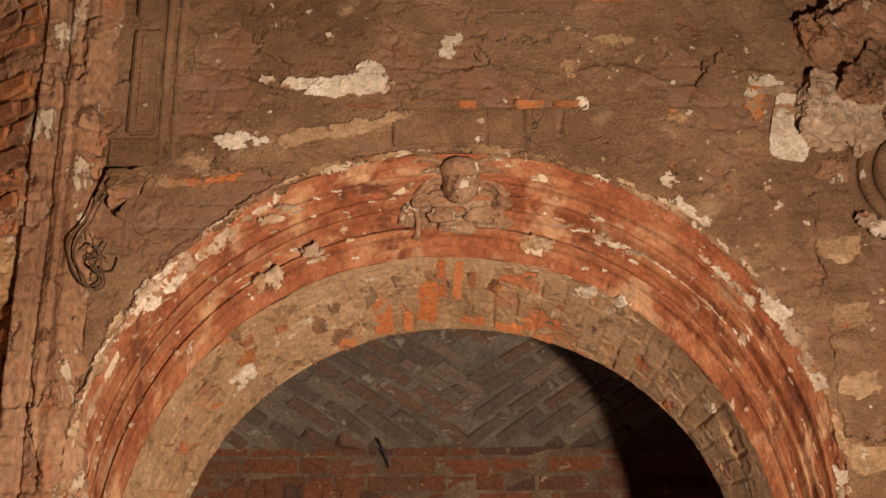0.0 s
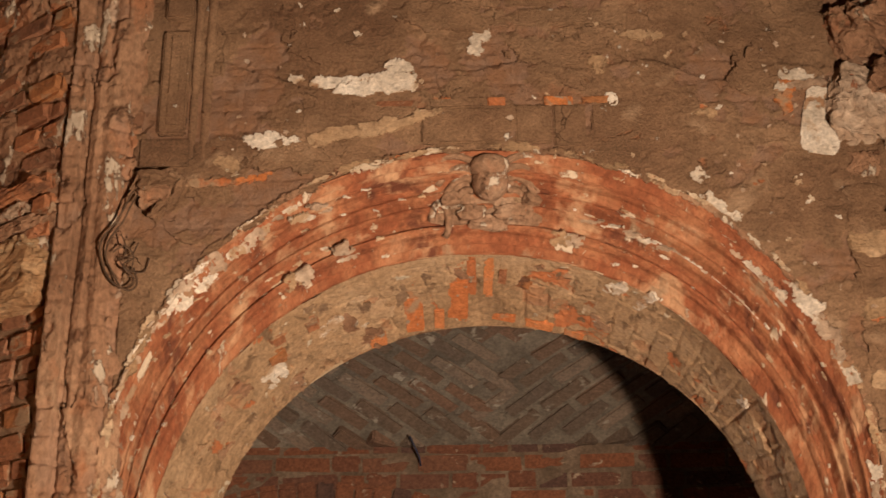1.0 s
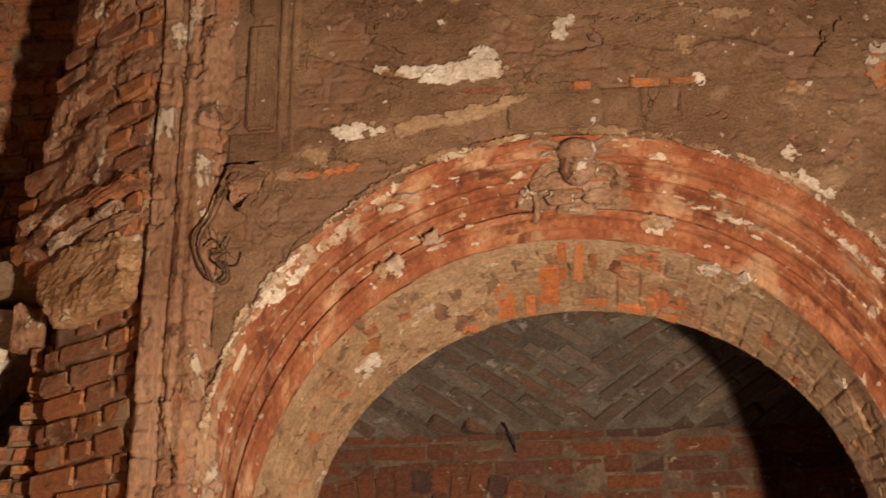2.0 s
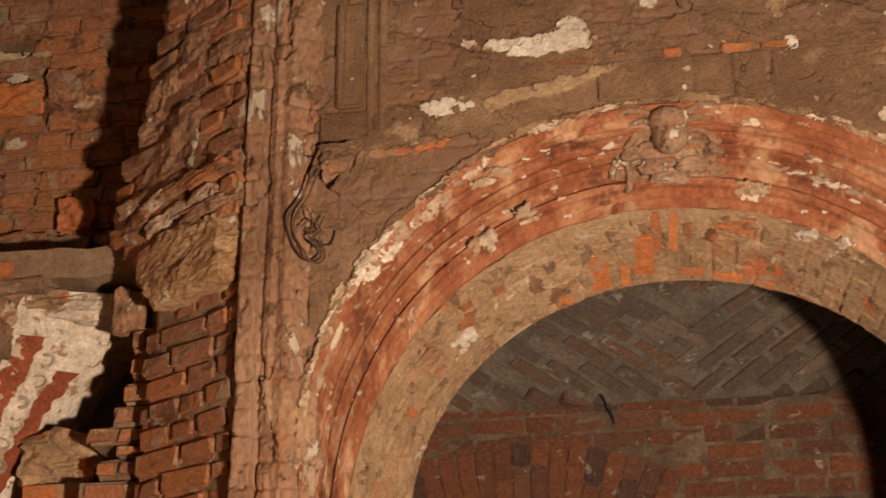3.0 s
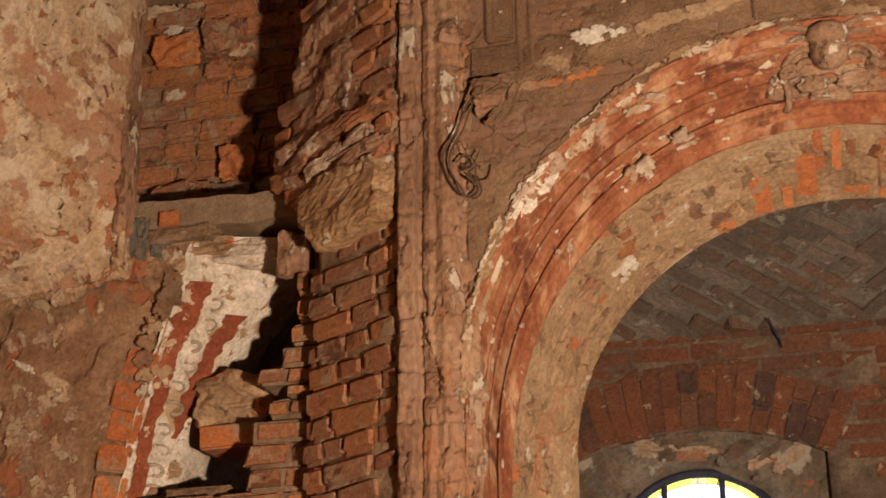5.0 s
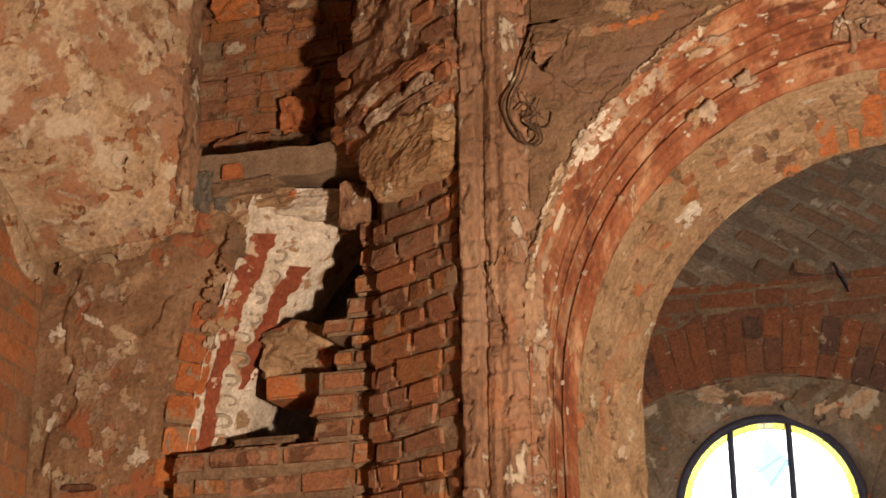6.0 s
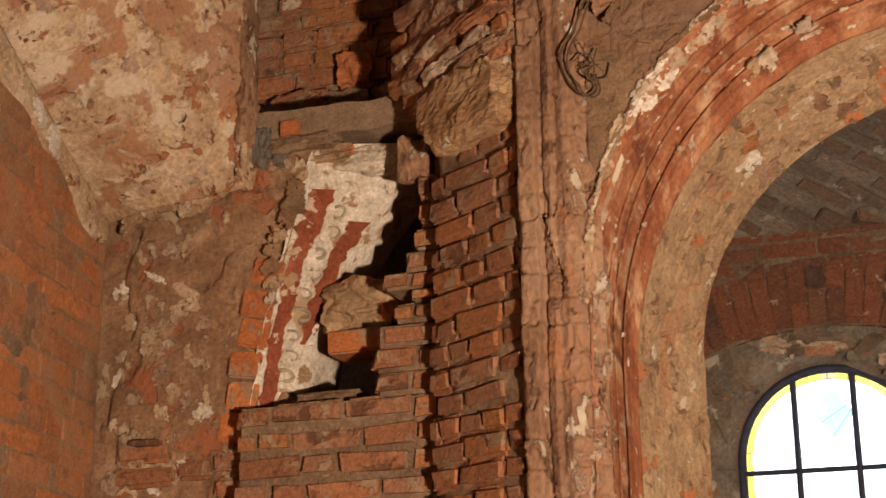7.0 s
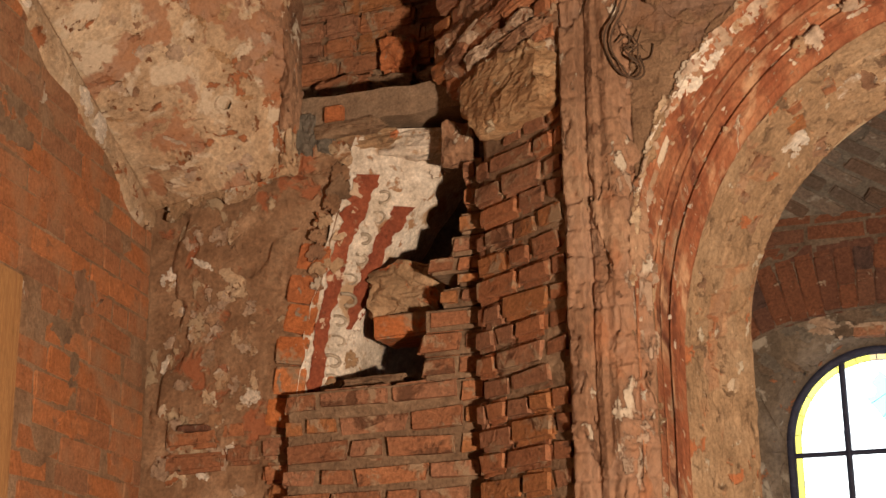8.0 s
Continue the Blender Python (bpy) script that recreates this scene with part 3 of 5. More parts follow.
def edge_gap(x, z):
    return WRAD - (math.hypot(x - WX, z - WZ) if z > WZ else abs(x - WX))


def blue(x, z):
    """A diamond of blue panes in the middle light."""
    return abs(x - WX - 0.01) + 0.8 * abs(z - 2.69) < 0.088 and math.hypot(x - WX + 0.045, z - 2.715) > 0.03 and x - WX > -0.7 * (z - 2.60)


def amber(x, z):
    return z > WZ and abs(x - WX - 0.005) < 0.030


BORDER = 0.058
for nm, mt, test in (("border_glass", M_GLASS_Y, lambda x, z: 0.005 < edge_gap(x, z) < BORDER and not amber(x, z)), ("blue_pane", M_GLASS_B, blue),
                     ("clear_glass", M_GLASS, lambda x, z: edge_gap(x, z) >= BORDER and not blue(x, z)),
                     ("amber_pane", M_GLASS_A, lambda x, z: 0.005 < edge_gap(x, z) < BORDER and amber(x, z))):
    part(nm, pane_bm(test), mt, window_1).visible_shadow = False
inner = WRAD - BORDER
part("lead_came", tube([(WX - inner, YW - 0.003, 1.3)] + [(WX + inner * math.cos(math.pi * (1 - k / 40)), YW - 0.003, WZ + inner * math.sin(math.pi * k / 40)) for k in range(41)] + [(WX + inner, YW - 0.003, 1.3)], 0.0016, 5), M_IRON, window_1)
for k in range(13):
    a = math.pi * (k + 0.5) / 13
    part("lead_came", tube([(WX + r * math.cos(a), YW - 0.003, WZ + r * math.sin(a)) for r in (inner, WRAD - 0.03, WRAD)], 0.0016, 5), M_IRON, window_1)
for a, b in (((-0.10, 2.62), (0.10, 2.74)), ((-0.02, 2.56), (0.10, 2.72)), ((-0.09, 2.70), (0.0, 2.80)), ((0.10, 2.38), (0.30, 2.28)), ((0.14, 2.20), (0.30, 2.40)), ((-0.30, 2.36), (-0.16, 2.22))):
    part("lead_came", tube([(WX + a[0], YW - 0.003, a[1]), (WX + b[0], YW - 0.003, b[1])], 0.0013, 5), M_IRON, window_1)

# bright overcast sky outside the window
M_SKY = bpy.data.materials.new("white_sky")
M_SKY.use_nodes = True
glow = M_SKY.node_tree.nodes.new("ShaderNodeEmission")
glow.inputs[0].default_value, glow.inputs[1].default_value = (0.92, 0.97, 1.0, 1), 3.2
M_SKY.node_tree.links.new(glow.outputs[0], M_SKY.node_tree.nodes["Material Output"].inputs[0])
tagged(part("backdrop", sheet(lambda u, v: (-20 + 40 * u, 24.0, -6 + 24 * v), 1, 1), M_SKY, None, "plain white overcast sky outside the window"), category="sky", kind="structure")

# ---- pilaster strip beside the arch ----
PROFILE = ((-1.34, 0.06), (-1.328, 0.02), (-1.308, -0.03), (-1.255, -0.035), (-1.247, -0.010), (-1.236, -0.006), (-1.228, -0.018), (-1.205, -0.030), (-1.19, -0.022), (-1.16, -0.036), (-1.12, -0.03), (-1.105, -0.012), (-1.08, -0.004), (-1.06, 0.016))


def strip_bare(x, z):
    """1 where the pilaster's plaster has come off, most of it low down."""
    lost = noise.fractal(Vector((x * 7 + 3, 0, z * 4)), 0.8, 2.2, 7) + 0.30 * clamp((3.15 - z) * 3)
    return clamp((lost - 0.20) * 18)


def strip(u, v):
    f = u * (len(PROFILE) - 1)
    k = min(int(f), len(PROFILE) - 2)
    x = PROFILE[k][0] + (PROFILE[k + 1][0] - PROFILE[k][0]) * (f - k)
    y = PROFILE[k][1] + (PROFILE[k + 1][1] - PROFILE[k][1]) * (f - k)
    z = 4.9 * v
    bare = strip_bare(x, z)
    e = rough_at((x, 0, z), 0.007, 6) + 0.005 * noise.fractal(Vector((x * 24, 0, z * 18)), 0.65, 2.2, 6)
    e += 0.011 * bare + (0.003 + 0.006 * bare) * bond(x + 0.05, z + 0.008 * noise.noise(Vector((x * 9, 2, z * 9))), 0.085, 0.14, 0.008)
    w = 0.0035 * noise.fractal(Vector((u * 3, 0, z * 7)), 0.8, 2.1, 4)
    return x + w, Y0 + y + e, z


pilaster = tagged(part("pilaster", sheet(strip, 91, 900), M_PIER, None, "weathered pinkish moulded plaster pilaster strip beside the arch", True), category="pilaster", kind="structure")
mark(pilaster, "FLOAT", "bare", [0.6 * strip_bare(v.co.x, v.co.z) for v in pilaster.data.vertices])

# ---- broken splayed return left of the pilaster ----
RA, RB = Vector((-1.30, 4.13, 0)), Vector((-1.70, 4.40, 0))
RD, RN = (RB - RA).normalized(), Vector((-0.56, -0.83, 0))
RLEN = (RB - RA).length


def return_face(u, v):
    p = RA + RD * (RLEN * u) - RN * 0.016
    return p.x, p.y + rough_at((p.x, p.y, 6.4 * v), 0.012, 7), 6.4 * v


def torn_reach(z):
    """How far the torn upper return still runs, bulging out over the corbel."""
    return RLEN + 0.05 + 0.20 * math.exp(-((z - 3.76) / 0.20) ** 2) + 0.07 * math.exp(-((z - 4.12) / 0.18) ** 2)


def torn_mass(u, v):
    """The swollen, torn upper part of the return, above the corbel."""
    z = 3.50 + 2.4 * v
    reach = torn_reach(z) + 0.035 * noise.noise(Vector((0, 2, z * 7)))
    p = RA + RD * (0.01 + (reach - 0.01) * u) + RN * (0.012 + 0.03 * math.sin(math.pi * u) + 0.03 * noise.fractal(Vector((u * 3, 4, z * 7)), 0.75, 2.2, 6))
    return p.x, p.y, z


wall_return = tagged(part("wall_return", sheet(return_face, 16, 300, 0.12), M_MORTAR, None, "broken splayed brick return with crumbling joints", True), category="wall", kind="structure")

# ---- left bay ----
XL, YP = -3.16, 4.6
WEST_TURN = Matrix.Translation((XL, YP, 0)) @ Matrix.Rotation(radians(12.9), 4, "Z") @ Matrix.Translation((-XL, -YP, 0))


def spring_line(s):
    """The height at which the vault leaves the side wall, s metres from the corner."""
    return 3.32 + 0.352 * s ** 0.95



def arch_edge(z, q):
    """The broken side arch: x of its splay at a height; q 0 at the wall's face, 1 at the back of the splay."""
    h = max(z, 1.8) - 2.5
    front = -2.49 + 0.1385 * h + 0.0958 * h * h
    back = -2.335 - 0.136 * h + 0.612 * h * h if h > 0.1 else -2.343
    return front + (back - front) * q


def panel(u, v):
    z = 3.52 * v
    edge = arch_edge(z, 0) - 0.004
    x = XL - 0.05 + (edge - XL + 0.05) * u
    lost = noise.fractal(Vector((x * 3, 2, z * 3)), 1, 2.1, 5)
    return x, YP + rough_at((x, 1, z), 0.01, 4) + 0.018 * max(0, min(1, (lost - 0.1) * 10)), z


wall_panel = tagged(part("wall_bay", sheet(panel, 90, 200, 0.35), M_DARK, None, "dark stained plaster wall of the side bay", True), category="wall", kind="structure")


def splay(z, q, lift=0.0):
    """A place on the painted splay, lifted off it towards the room."""
    return Vector((arch_edge(z, q) + 0.4 * lift, YP - 0.005 + 0.16 * q - 0.9 * lift, z))


def painted(u, v):
    z = 3.53 * u
    p = splay(z, min(v, 0.96) / 0.96, 0.004 * noise.noise(Vector((u * 30, v * 5, 0))))
    p.x += 0.03 * noise.noise(Vector((z * 9, 3, 0))) * (v > 0.9) - (0.02 + 0.03 * noise.noise(Vector((z * 11, 8, 0)))) * (v < 0.05)
    return p.x, p.y + (0.25 if v > 0.99 else 0), p.z


painted_soffit = tagged(part("painted_soffit", sheet(painted, 150, 26), M_WHITE, None, "painted white arch splay with red bands and grey scrolls", True), category="arch splay", kind="structure")


def band(q0, q1, z0, z1, seed):
    def fn(u, v):
        z = z0 + (z1 - z0) * u
        w = 0.045 * noise.noise(Vector((z * 7, seed, v))) + 0.12 * (v - 0.5) * noise.fractal(Vector((z * 26, seed + 3, v * 0.5)), 0.8, 2.1, 4)
        return splay(z, q0 + (q1 - q0) * v + w, 0.006 + 0.001 * noise.noise(Vector((z * 20, v * 5, seed))))
    return sheet(fn, 140, 4, 0.007, (-0.4, 0.9, 0))


part("painted_band", band(0.09, 0.36, 2.45, 3.36, 1), M_PAINT, painted_soffit, "dark red painted band")
part("painted_band", band(0.68, 0.95, 2.80, 3.25, 2), M_PAINT, painted_soffit, "dark red painted band")
for k in range(11):
    z0 = 2.52 + 0.075 * k
    pts = []
    for j in range(22):
        a = j / 21 * (3.6 + 0.5 * (k * 5 % 3)) - 0.6
        rr = (0.026 + 0.003 * (k * 3 % 4)) * (1 - j / 26)
        width = arch_edge(z0, 1) - arch_edge(z0, 0)
        pts.append(splay(z0 + rr * math.cos(a), 0.54 + (0.03 if k % 2 else -0.03) + rr * math.sin(a) / max(width, 0.12), 0.006))
    part("scroll", tube(pts, 0.0042 + 0.0016 * (k % 3), 5), M_SCROLL, painted_soffit, "grey painted scroll", True)

# recess behind, seen above the cement lintel and in the broken arch
wall_recess = tagged(part("wall_recess", sheet(lambda u, v: (-2.85 + 1.25 * u, 4.94 + rough_at((u, 3, v * 6), 0.012, 6), 3.60 + 2.85 * v), 30, 80, 0.2), M_MORTAR, None, "rough old brick wall over a cement lintel", True), category="wall", kind="structure")
wall_bay_back = tagged(part("wall_bay_back", sheet(lambda u, v: (-2.6 + 1.2 * u, 5.12 + rough_at((u, 5, v * 4), 0.02, 5), 3.6 * v), 30, 80, 0.2), M_MORTAR, None, "shadowed rough masonry inside the broken side arch", True), category="wall", kind="structure")
tagged(part("wall_gap", block(-1.72, -1.60, 4.54, 5.3, 0, 6.4), M_MORTAR, None, "hidden end of the brick return"), category="wall", kind="structure")

lintel = tagged(part("lintel", sheet(lambda u, v: (-2.50 + 0.72 * u, 4.575 + rough_at((u * 2, 0, v), 0.0015, 6), 3.555 + 0.012 * noise.noise(Vector((u * 7, 0, 3))) + (0.125 - 0.02 * u) * v), 40, 8, 0.22), M_CONC, None, "smooth grey-brown cement lintel over the broken arch"), category="lintel")

# vault springing over the side bay
def springing(u, v):
    left = WEST_TURN @ Vector((XL - 0.02, YP - 1.93 * v, spring_line(1.93 * v)))
    right = Vector((-2.495 + 0.06 * v, 4.55 - 0.18 * v, 3.38 + 1.25 * v))
    p = left.lerp(right, u)
    p.y -= 0.10 * math.sin(math.pi * u) * (0.3 + v)
    e = rough_at((p.x, p.y, p.z), 0.014, 4)
    e += 0.010 * clamp((noise.fractal(p * 4.2, 0.75, 2.2, 7) - 0.18) * 22) + 0.004 * noise.fractal(p * 13, 0.6, 2.2, 5)
    hole = math.hypot((u - 0.66) * 0.68, (v - 0.235) * 1.3)
    if hole < 0.034:
        e += 0.12 if hole < 0.019 else -0.012
    return p.x, p.y + e, p.z


vault_springing = tagged(part("vault_springing", sheet(springing, 150, 210), M_PALE, None, "peeling pale plaster vault springing over the corner", True), category="vault", kind="structure")
if vault_springing.data.polygons[0].normal.y > 0:
    vault_springing.data.flip_normals()
body = vault_springing.modifiers.new("thickness", "SOLIDIFY")
body.thickness, body.offset = 0.10, -1.0
mark(vault_springing, "FLOAT", "bare", [0.8 * clamp((noise.fractal(v.co * 4.2, 0.75, 2.2, 7) - 0.2) * 25) for v in vault_springing.data.vertices])

# left side wall
wall_west = tagged(part("wall_west", sheet(lambda u, v: (XL - 0.002 + rough_at((0, u * 8, v * 6), 0.005, 6), -3.4 + 8.3 * u, 6.4 * v), 80, 80, 0.3, (-1, 0, 0)), M_WESTJOINT, None, "orange brick side wall with grey mortar", True), category="wall", kind="structure")
wall_west.matrix_basis = WEST_TURN

# the rest of the room, behind and above the camera
for nm, b in (("wall_east", (3.6, 3.9, -3.3, 4.9, 0, 6.6)), ("wall_south", (-3.5, 3.9, -3.3, -3.0, 0, 6.6)), ("ceiling", (-3.6, 3.9, -3.3, 6.6, 6.4, 6.7)), ("floor", (-3.6, 3.9, -3.3, 6.6, -0.2, 0)), ("wall_north_right", (2.15, 3.9, 4.16, 4.5, 0, 6.5))):
    tagged(part(nm, block(*b), M_STONEFLOOR if nm == "floor" else M_WALL, None, "plain stone floor" if nm == "floor" else "plain brown plaster closing the room"), category="floor" if nm == "floor" else "wall", kind="structure")

# ---- broken masonry of the return ----


def ragged_end(s, z):
    """The upper return is torn back unevenly at its far end."""
    return s < torn_reach(z) - 0.04 + 0.06 * noise.noise(Vector((z * 9, 0, 2)))


corbel = tagged(new("corbel"), "weathered ochre stone corbel in the broken brick return", "corbel stone")
bm = chunk(3, (0.50, 0.17, 0.26), 0.10, 24, 2.2)
for v in bm.verts:
    q = v.co * 9
    v.co += Vector((0.3, -1, 0.2)) * 0.009 * (abs(noise.noise(Vector((q.x * 2.6 + q.z * 2.2, q.y, q.z * 0.8)))) + noise.noise(q * 4.5) * 0.7 + noise.noise(q * 9) * 0.4)
    if v.co.x > 0 and v.co.z < 0:
        v.co.x *= 1 + 3.2 * v.co.z
    v.co.z += 0.05 * v.co.x
stone = part("stone", bm, M_STONE, corbel)
for k, (sx, sz) in enumerate(((-0.13, 0.12), (0.05, 0.12), (0.19, 0.10))):
    part("chipped_bed", chunk(30 + k, (0.2, 0.13, 0.06), 0.16, 9), M_LIME if k else M_BRICK, corbel, "flaking lime bed").matrix_basis = Matrix.Translation((sx, 0.0, sz))
corbel.matrix_basis = Matrix.Translation((-1.515, 4.285, 3.435)) @ Matrix((RD, -RN, Vector((0, 0, 1)))).transposed().to_4x4() @ pose(0, 0, 0, 0, 5, 0)


# ---- features of the main wall ----
def stick(name, bm, material, at, parent, angle=0.0, normal=(0, -1, 0), label="", smooth=False):
    """A piece built to face -y, set on a surface with that normal."""
    ob = part(name, bm, material, parent, label, smooth)
    n = Vector(normal).normalized()
    side = Vector((0, 0, 1)).cross(-n).normalized() * -1 if abs(n.z) < 0.99 else Vector((1, 0, 0))
    up = side.cross(-n).normalized()
    if up.z < 0 and abs(n.z) < 0.9:
        side, up = -side, -up
    m = Matrix((side, -n, up)).transposed().to_4x4()
    ob.matrix_basis = Matrix.Translation(at) @ m @ pose(0, 0, 0, 0, angle, 0)
    return ob


# x, z, width, height, slant and kind of each scab: white lime, tan, brown coat, bare brick
WHITE_SCABS = [(-0.44, 4.085, 0.28, 0.050, 6, "w"), (-0.31, 4.072, 0.26, 0.075, 0, "w"), (-0.225, 4.125, 0.11, 0.085, 20, "w"), (-0.645, 3.865, 0.18, 0.065, 8, "w"),
    (0.035, 4.25, 0.05, 0.13, 20, "w"), (0.455, 4.0, 0.05, 0.045, 0, "w"), (1.06, 4.075, 0.10, 0.035, 0, "w"), (0.78, 3.60, 0.13, 0.05, 40, "w"),
    (0.72, 3.72, 0.05, 0.05, 0, "w"), (1.005, 4.03, 0.04, 0.03, 0, "w")]
OTHER_SCABS = [(-0.78, 3.785, 0.11, 0.06, 30, "t"), (-0.55, 3.80, 0.30, 0.10, -10, "d"), (-0.35, 3.90, 0.42, 0.055, -14, "t"), (0.57, 4.245, 0.14, 0.045, 0, "t"),
    (0.70, 3.90, 0.26, 0.17, 10, "d"), (0.755, 3.95, 0.09, 0.05, 0, "t"), (0.42, 4.13, 0.07, 0.07, 40, "t"), (1.02, 4.0, 0.05, 0.11, 5, "r"),
    (-0.10, 4.005, 0.06, 0.03, 0, "r"), (0.90, 4.1, 0.1, 0.16, 30, "d"), (-0.86, 3.72, 0.24, 0.03, 0, "r"), (-0.70, 3.735, 0.12, 0.025, -14, "r"),
    (-0.05, 4.32, 0.3, 0.10, 5, "d"), (0.28, 4.20, 0.34, 0.12, -6, "d"), (-0.5, 4.22, 0.30, 0.10, 25, "d")]
SKIN = {"w": M_WHITE, "t": M_TAN, "d": M_WALL, "r": M_BRICK_NEW}
for k, (x, z, w, h, ang, c) in enumerate(WHITE_SCABS + OTHER_SCABS):
    stick("plaster_scab", flake(k + 1, w, h, 0.007 if c == "d" else 0.0055, 0.5 if w > 0.13 else 0.65, 100), SKIN[c], (x, Y0 + wall_relief(x, z) - 0.001, z), wall_north, ang)
rng = random.Random(11)
for k in range(170):
    x, z = (rng.uniform(-0.8, 1.3), rng.uniform(3.1, 4.5)) if k % 3 else (rng.uniform(0.7, 1.5), rng.uniform(2.9, 4.2))
    if not inside_arch(x, z, RINGS[0], 0.03):
        stick("plaster_fleck", flake(k + 50, rng.uniform(0.006, 0.024), rng.uniform(0.005, 0.018), 0.003, 0.9, 10), rng.choice((M_WHITE, M_LIME, M_PALE)), (x, Y0 + wall_relief(x, z), z), wall_north, rng.uniform(-60, 60))

# exposed blocks over the crown, parted by open joints
for x0, x1, z0, z1, d in ((-0.16, 0.128, 3.845, 3.975, 0.020), (0.143, 0.262, 3.84, 3.98, 0.026), (0.266, 0.372, 3.82, 3.98, 0.024), (0.388, 0.62, 3.80, 3.975, 0.016)):
    bm = bevelled(x0, x1, Y0 - d * 0.4, Y0 + 0.05, z0, z1, 0.006)
    for v in bm.verts:
        v.co += Vector((0.006, 0.003, 0.006)) * noise.noise(v.co * 25)
    part("block", bm, M_WALL, wall_north)
for x0, w, mt in ((-0.14, 0.20, DUSTY), (0.05, 0.07, FRESH), (0.235, 0.10, FRESH), (0.345, 0.12, OLD), (-0.33, 0.17, OLD)):
    lay(mt, rng, (x0 + w / 2, Y0 + 0.034, 3.998 + rng.uniform(-0.003, 0.003)), (1, 0, 0), (0, 0, 1), (0, -1, 0), (w - 0.01, 0.08, 0.034), wall_north)
courses(DUSTY, 9, (-0.62, Y0 + 0.012, 0), (1, 0, 0), (0, -1, 0), 1.75, 4.29, 4.75, wall_north, 0.075, (0.27, 0.2, 0.14), 0.06, 0.002, 0.10, 0.004, None, 0.007)
lay(FRESH, rng, (0.60, Y0 - 0.01, 4.425), (1, 0, 0), (0, 0, 1), (0, -1, 0), (0.20, 0.08, 0.05), wall_north)

# raised panel and its mouldings above the broken bracket
wall_panel_frame = tagged(new("wall_panelling"), "raised narrow plaster panel with moulded edges", "wall panel", kind="structure")
part("panel", bevelled(-1.018, -0.925, Y0 - 0.015, Y0 + 0.05, 3.895, 4.29), M_WALL, wall_panel_frame)
part("panel_fillet", bevelled(-0.995, -0.948, Y0 - 0.020, Y0 + 0.05, 3.92, 4.268), M_WALL, wall_panel_frame)
part("panel_upper", bevelled(-1.018, -0.925, Y0 - 0.013, Y0 + 0.05, 4.34, 5.2), M_WALL, wall_panel_frame)
part("ledge", bevelled(-1.075, -0.90, Y0 - 0.010, Y0 + 0.05, 3.77, 3.885, 0.01), M_WALL, wall_panel_frame)
part("reed", tube([(-0.905, Y0 + 0.010, 3.80), (-0.905, Y0 + 0.010, 5.2)], 0.015), M_WALL, wall_panel_frame, "", True)
part("reed", tube([(-0.865, Y0 + 0.014, 3.80), (-0.86, Y0 + 0.014, 5.2)], 0.018), M_WALL, wall_panel_frame, "", True)

bracket = tagged(new("bracket"), "broken plaster bracket with exposed brick under the panel", "bracket")
for at, size, seed, mt in (((-1.00, Y0 + 0.0, 3.72), (0.13, 0.10, 0.075), 5, M_WALL), ((-1.005, Y0 - 0.005, 3.67), (0.085, 0.08, 0.07), 6, M_PIER), ((-0.94, Y0 + 0.005, 3.69), (0.035, 0.09, 0.10), 7, M_WALL), ((-1.065, Y0 + 0.005, 3.70), (0.03, 0.07, 0.11), 8, M_WALL), ((-0.985, Y0 + 0.0, 3.63), (0.03, 0.07, 0.09), 9, M_WALL)):
    ob = part("fragment", chunk(seed, size, 0.2, 11), mt, bracket)
    ob.matrix_basis = Matrix.Translation(at) @ pose(0, 0, 0, 0, 28 if size[0] < 0.05 else -8, 0)

wire_tangle = tagged(new("wire_tangle"), "tangle of old rusty wires hanging from the broken bracket", "wire")
WIRES = (((-1.065, 3.67), (-1.10, 3.58), (-1.145, 3.51), (-1.15, 3.45), (-1.115, 3.37), (-1.06, 3.335), (-1.035, 3.36), (-1.05, 3.42)), ((-1.055, 3.66), (-1.085, 3.57), (-1.125, 3.50), (-1.13, 3.44), (-1.10, 3.38), (-1.075, 3.335)),
         ((-1.11, 3.46), (-1.075, 3.48), (-1.05, 3.45), (-1.075, 3.41), (-1.045, 3.38), (-1.06, 3.34)), ((-1.04, 3.50), (-1.055, 3.45), (-1.09, 3.44), (-1.06, 3.40), (-1.02, 3.41), (-1.005, 3.46)), ((-1.09, 3.52), (-1.07, 3.47), (-1.08, 3.43), (-1.05, 3.44), (-1.06, 3.37)))
for k, way in enumerate(WIRES):
    pts = []
    ends = (way[0],) + way + (way[-1],)
    for i in range(len(way) - 1):
        p0, p1, p2, p3 = (Vector((a, 0, b)) for a, b in ends[i:i + 4])
        for j in range(8):
            t = j / 8
            p = 0.5 * (2 * p1 + (p2 - p0) * t + (2 * p0 - 5 * p1 + 4 * p2 - p3) * t * t + (3 * p1 - p0 - 3 * p2 + p3) * t ** 3)
            pts.append((p.x, Y0 - 0.016 - 0.040 * clamp((-1.02 - p.x) / 0.05) - 0.010 * noise.noise(Vector((i * 0.8 + t * 0.8, k, 5))), p.z))
    part("wire", tube(pts, 0.0036 - 0.0004 * k, 6), M_WIRE, wire_tangle, "", True)

# keystone ornament at the crown, reduced to plain worn forms
def ornament(u, v):
    x, z = -0.24 + 0.60 * u, 3.56 + 0.30 * v
    h = 0.0
    edge = max(0.0, min(1.0, 2.6 * (1 - math.hypot(2 * u - 1, 2 * v - 1)) + 0.25 * noise.noise(Vector((u * 9, v * 5, 1)))))
    p = Vector((x * 14, 0, z * 14))
    h += edge * (0.014 * (noise.fractal(p, 0.8, 2.1, 6) + 0.2) + 0.006 * abs(noise.noise(p * 3)))
    return x, 4.122 + (3.82 - z) * 0.77 + 0.010 - h * edge + 0.05 * (1 - edge), z


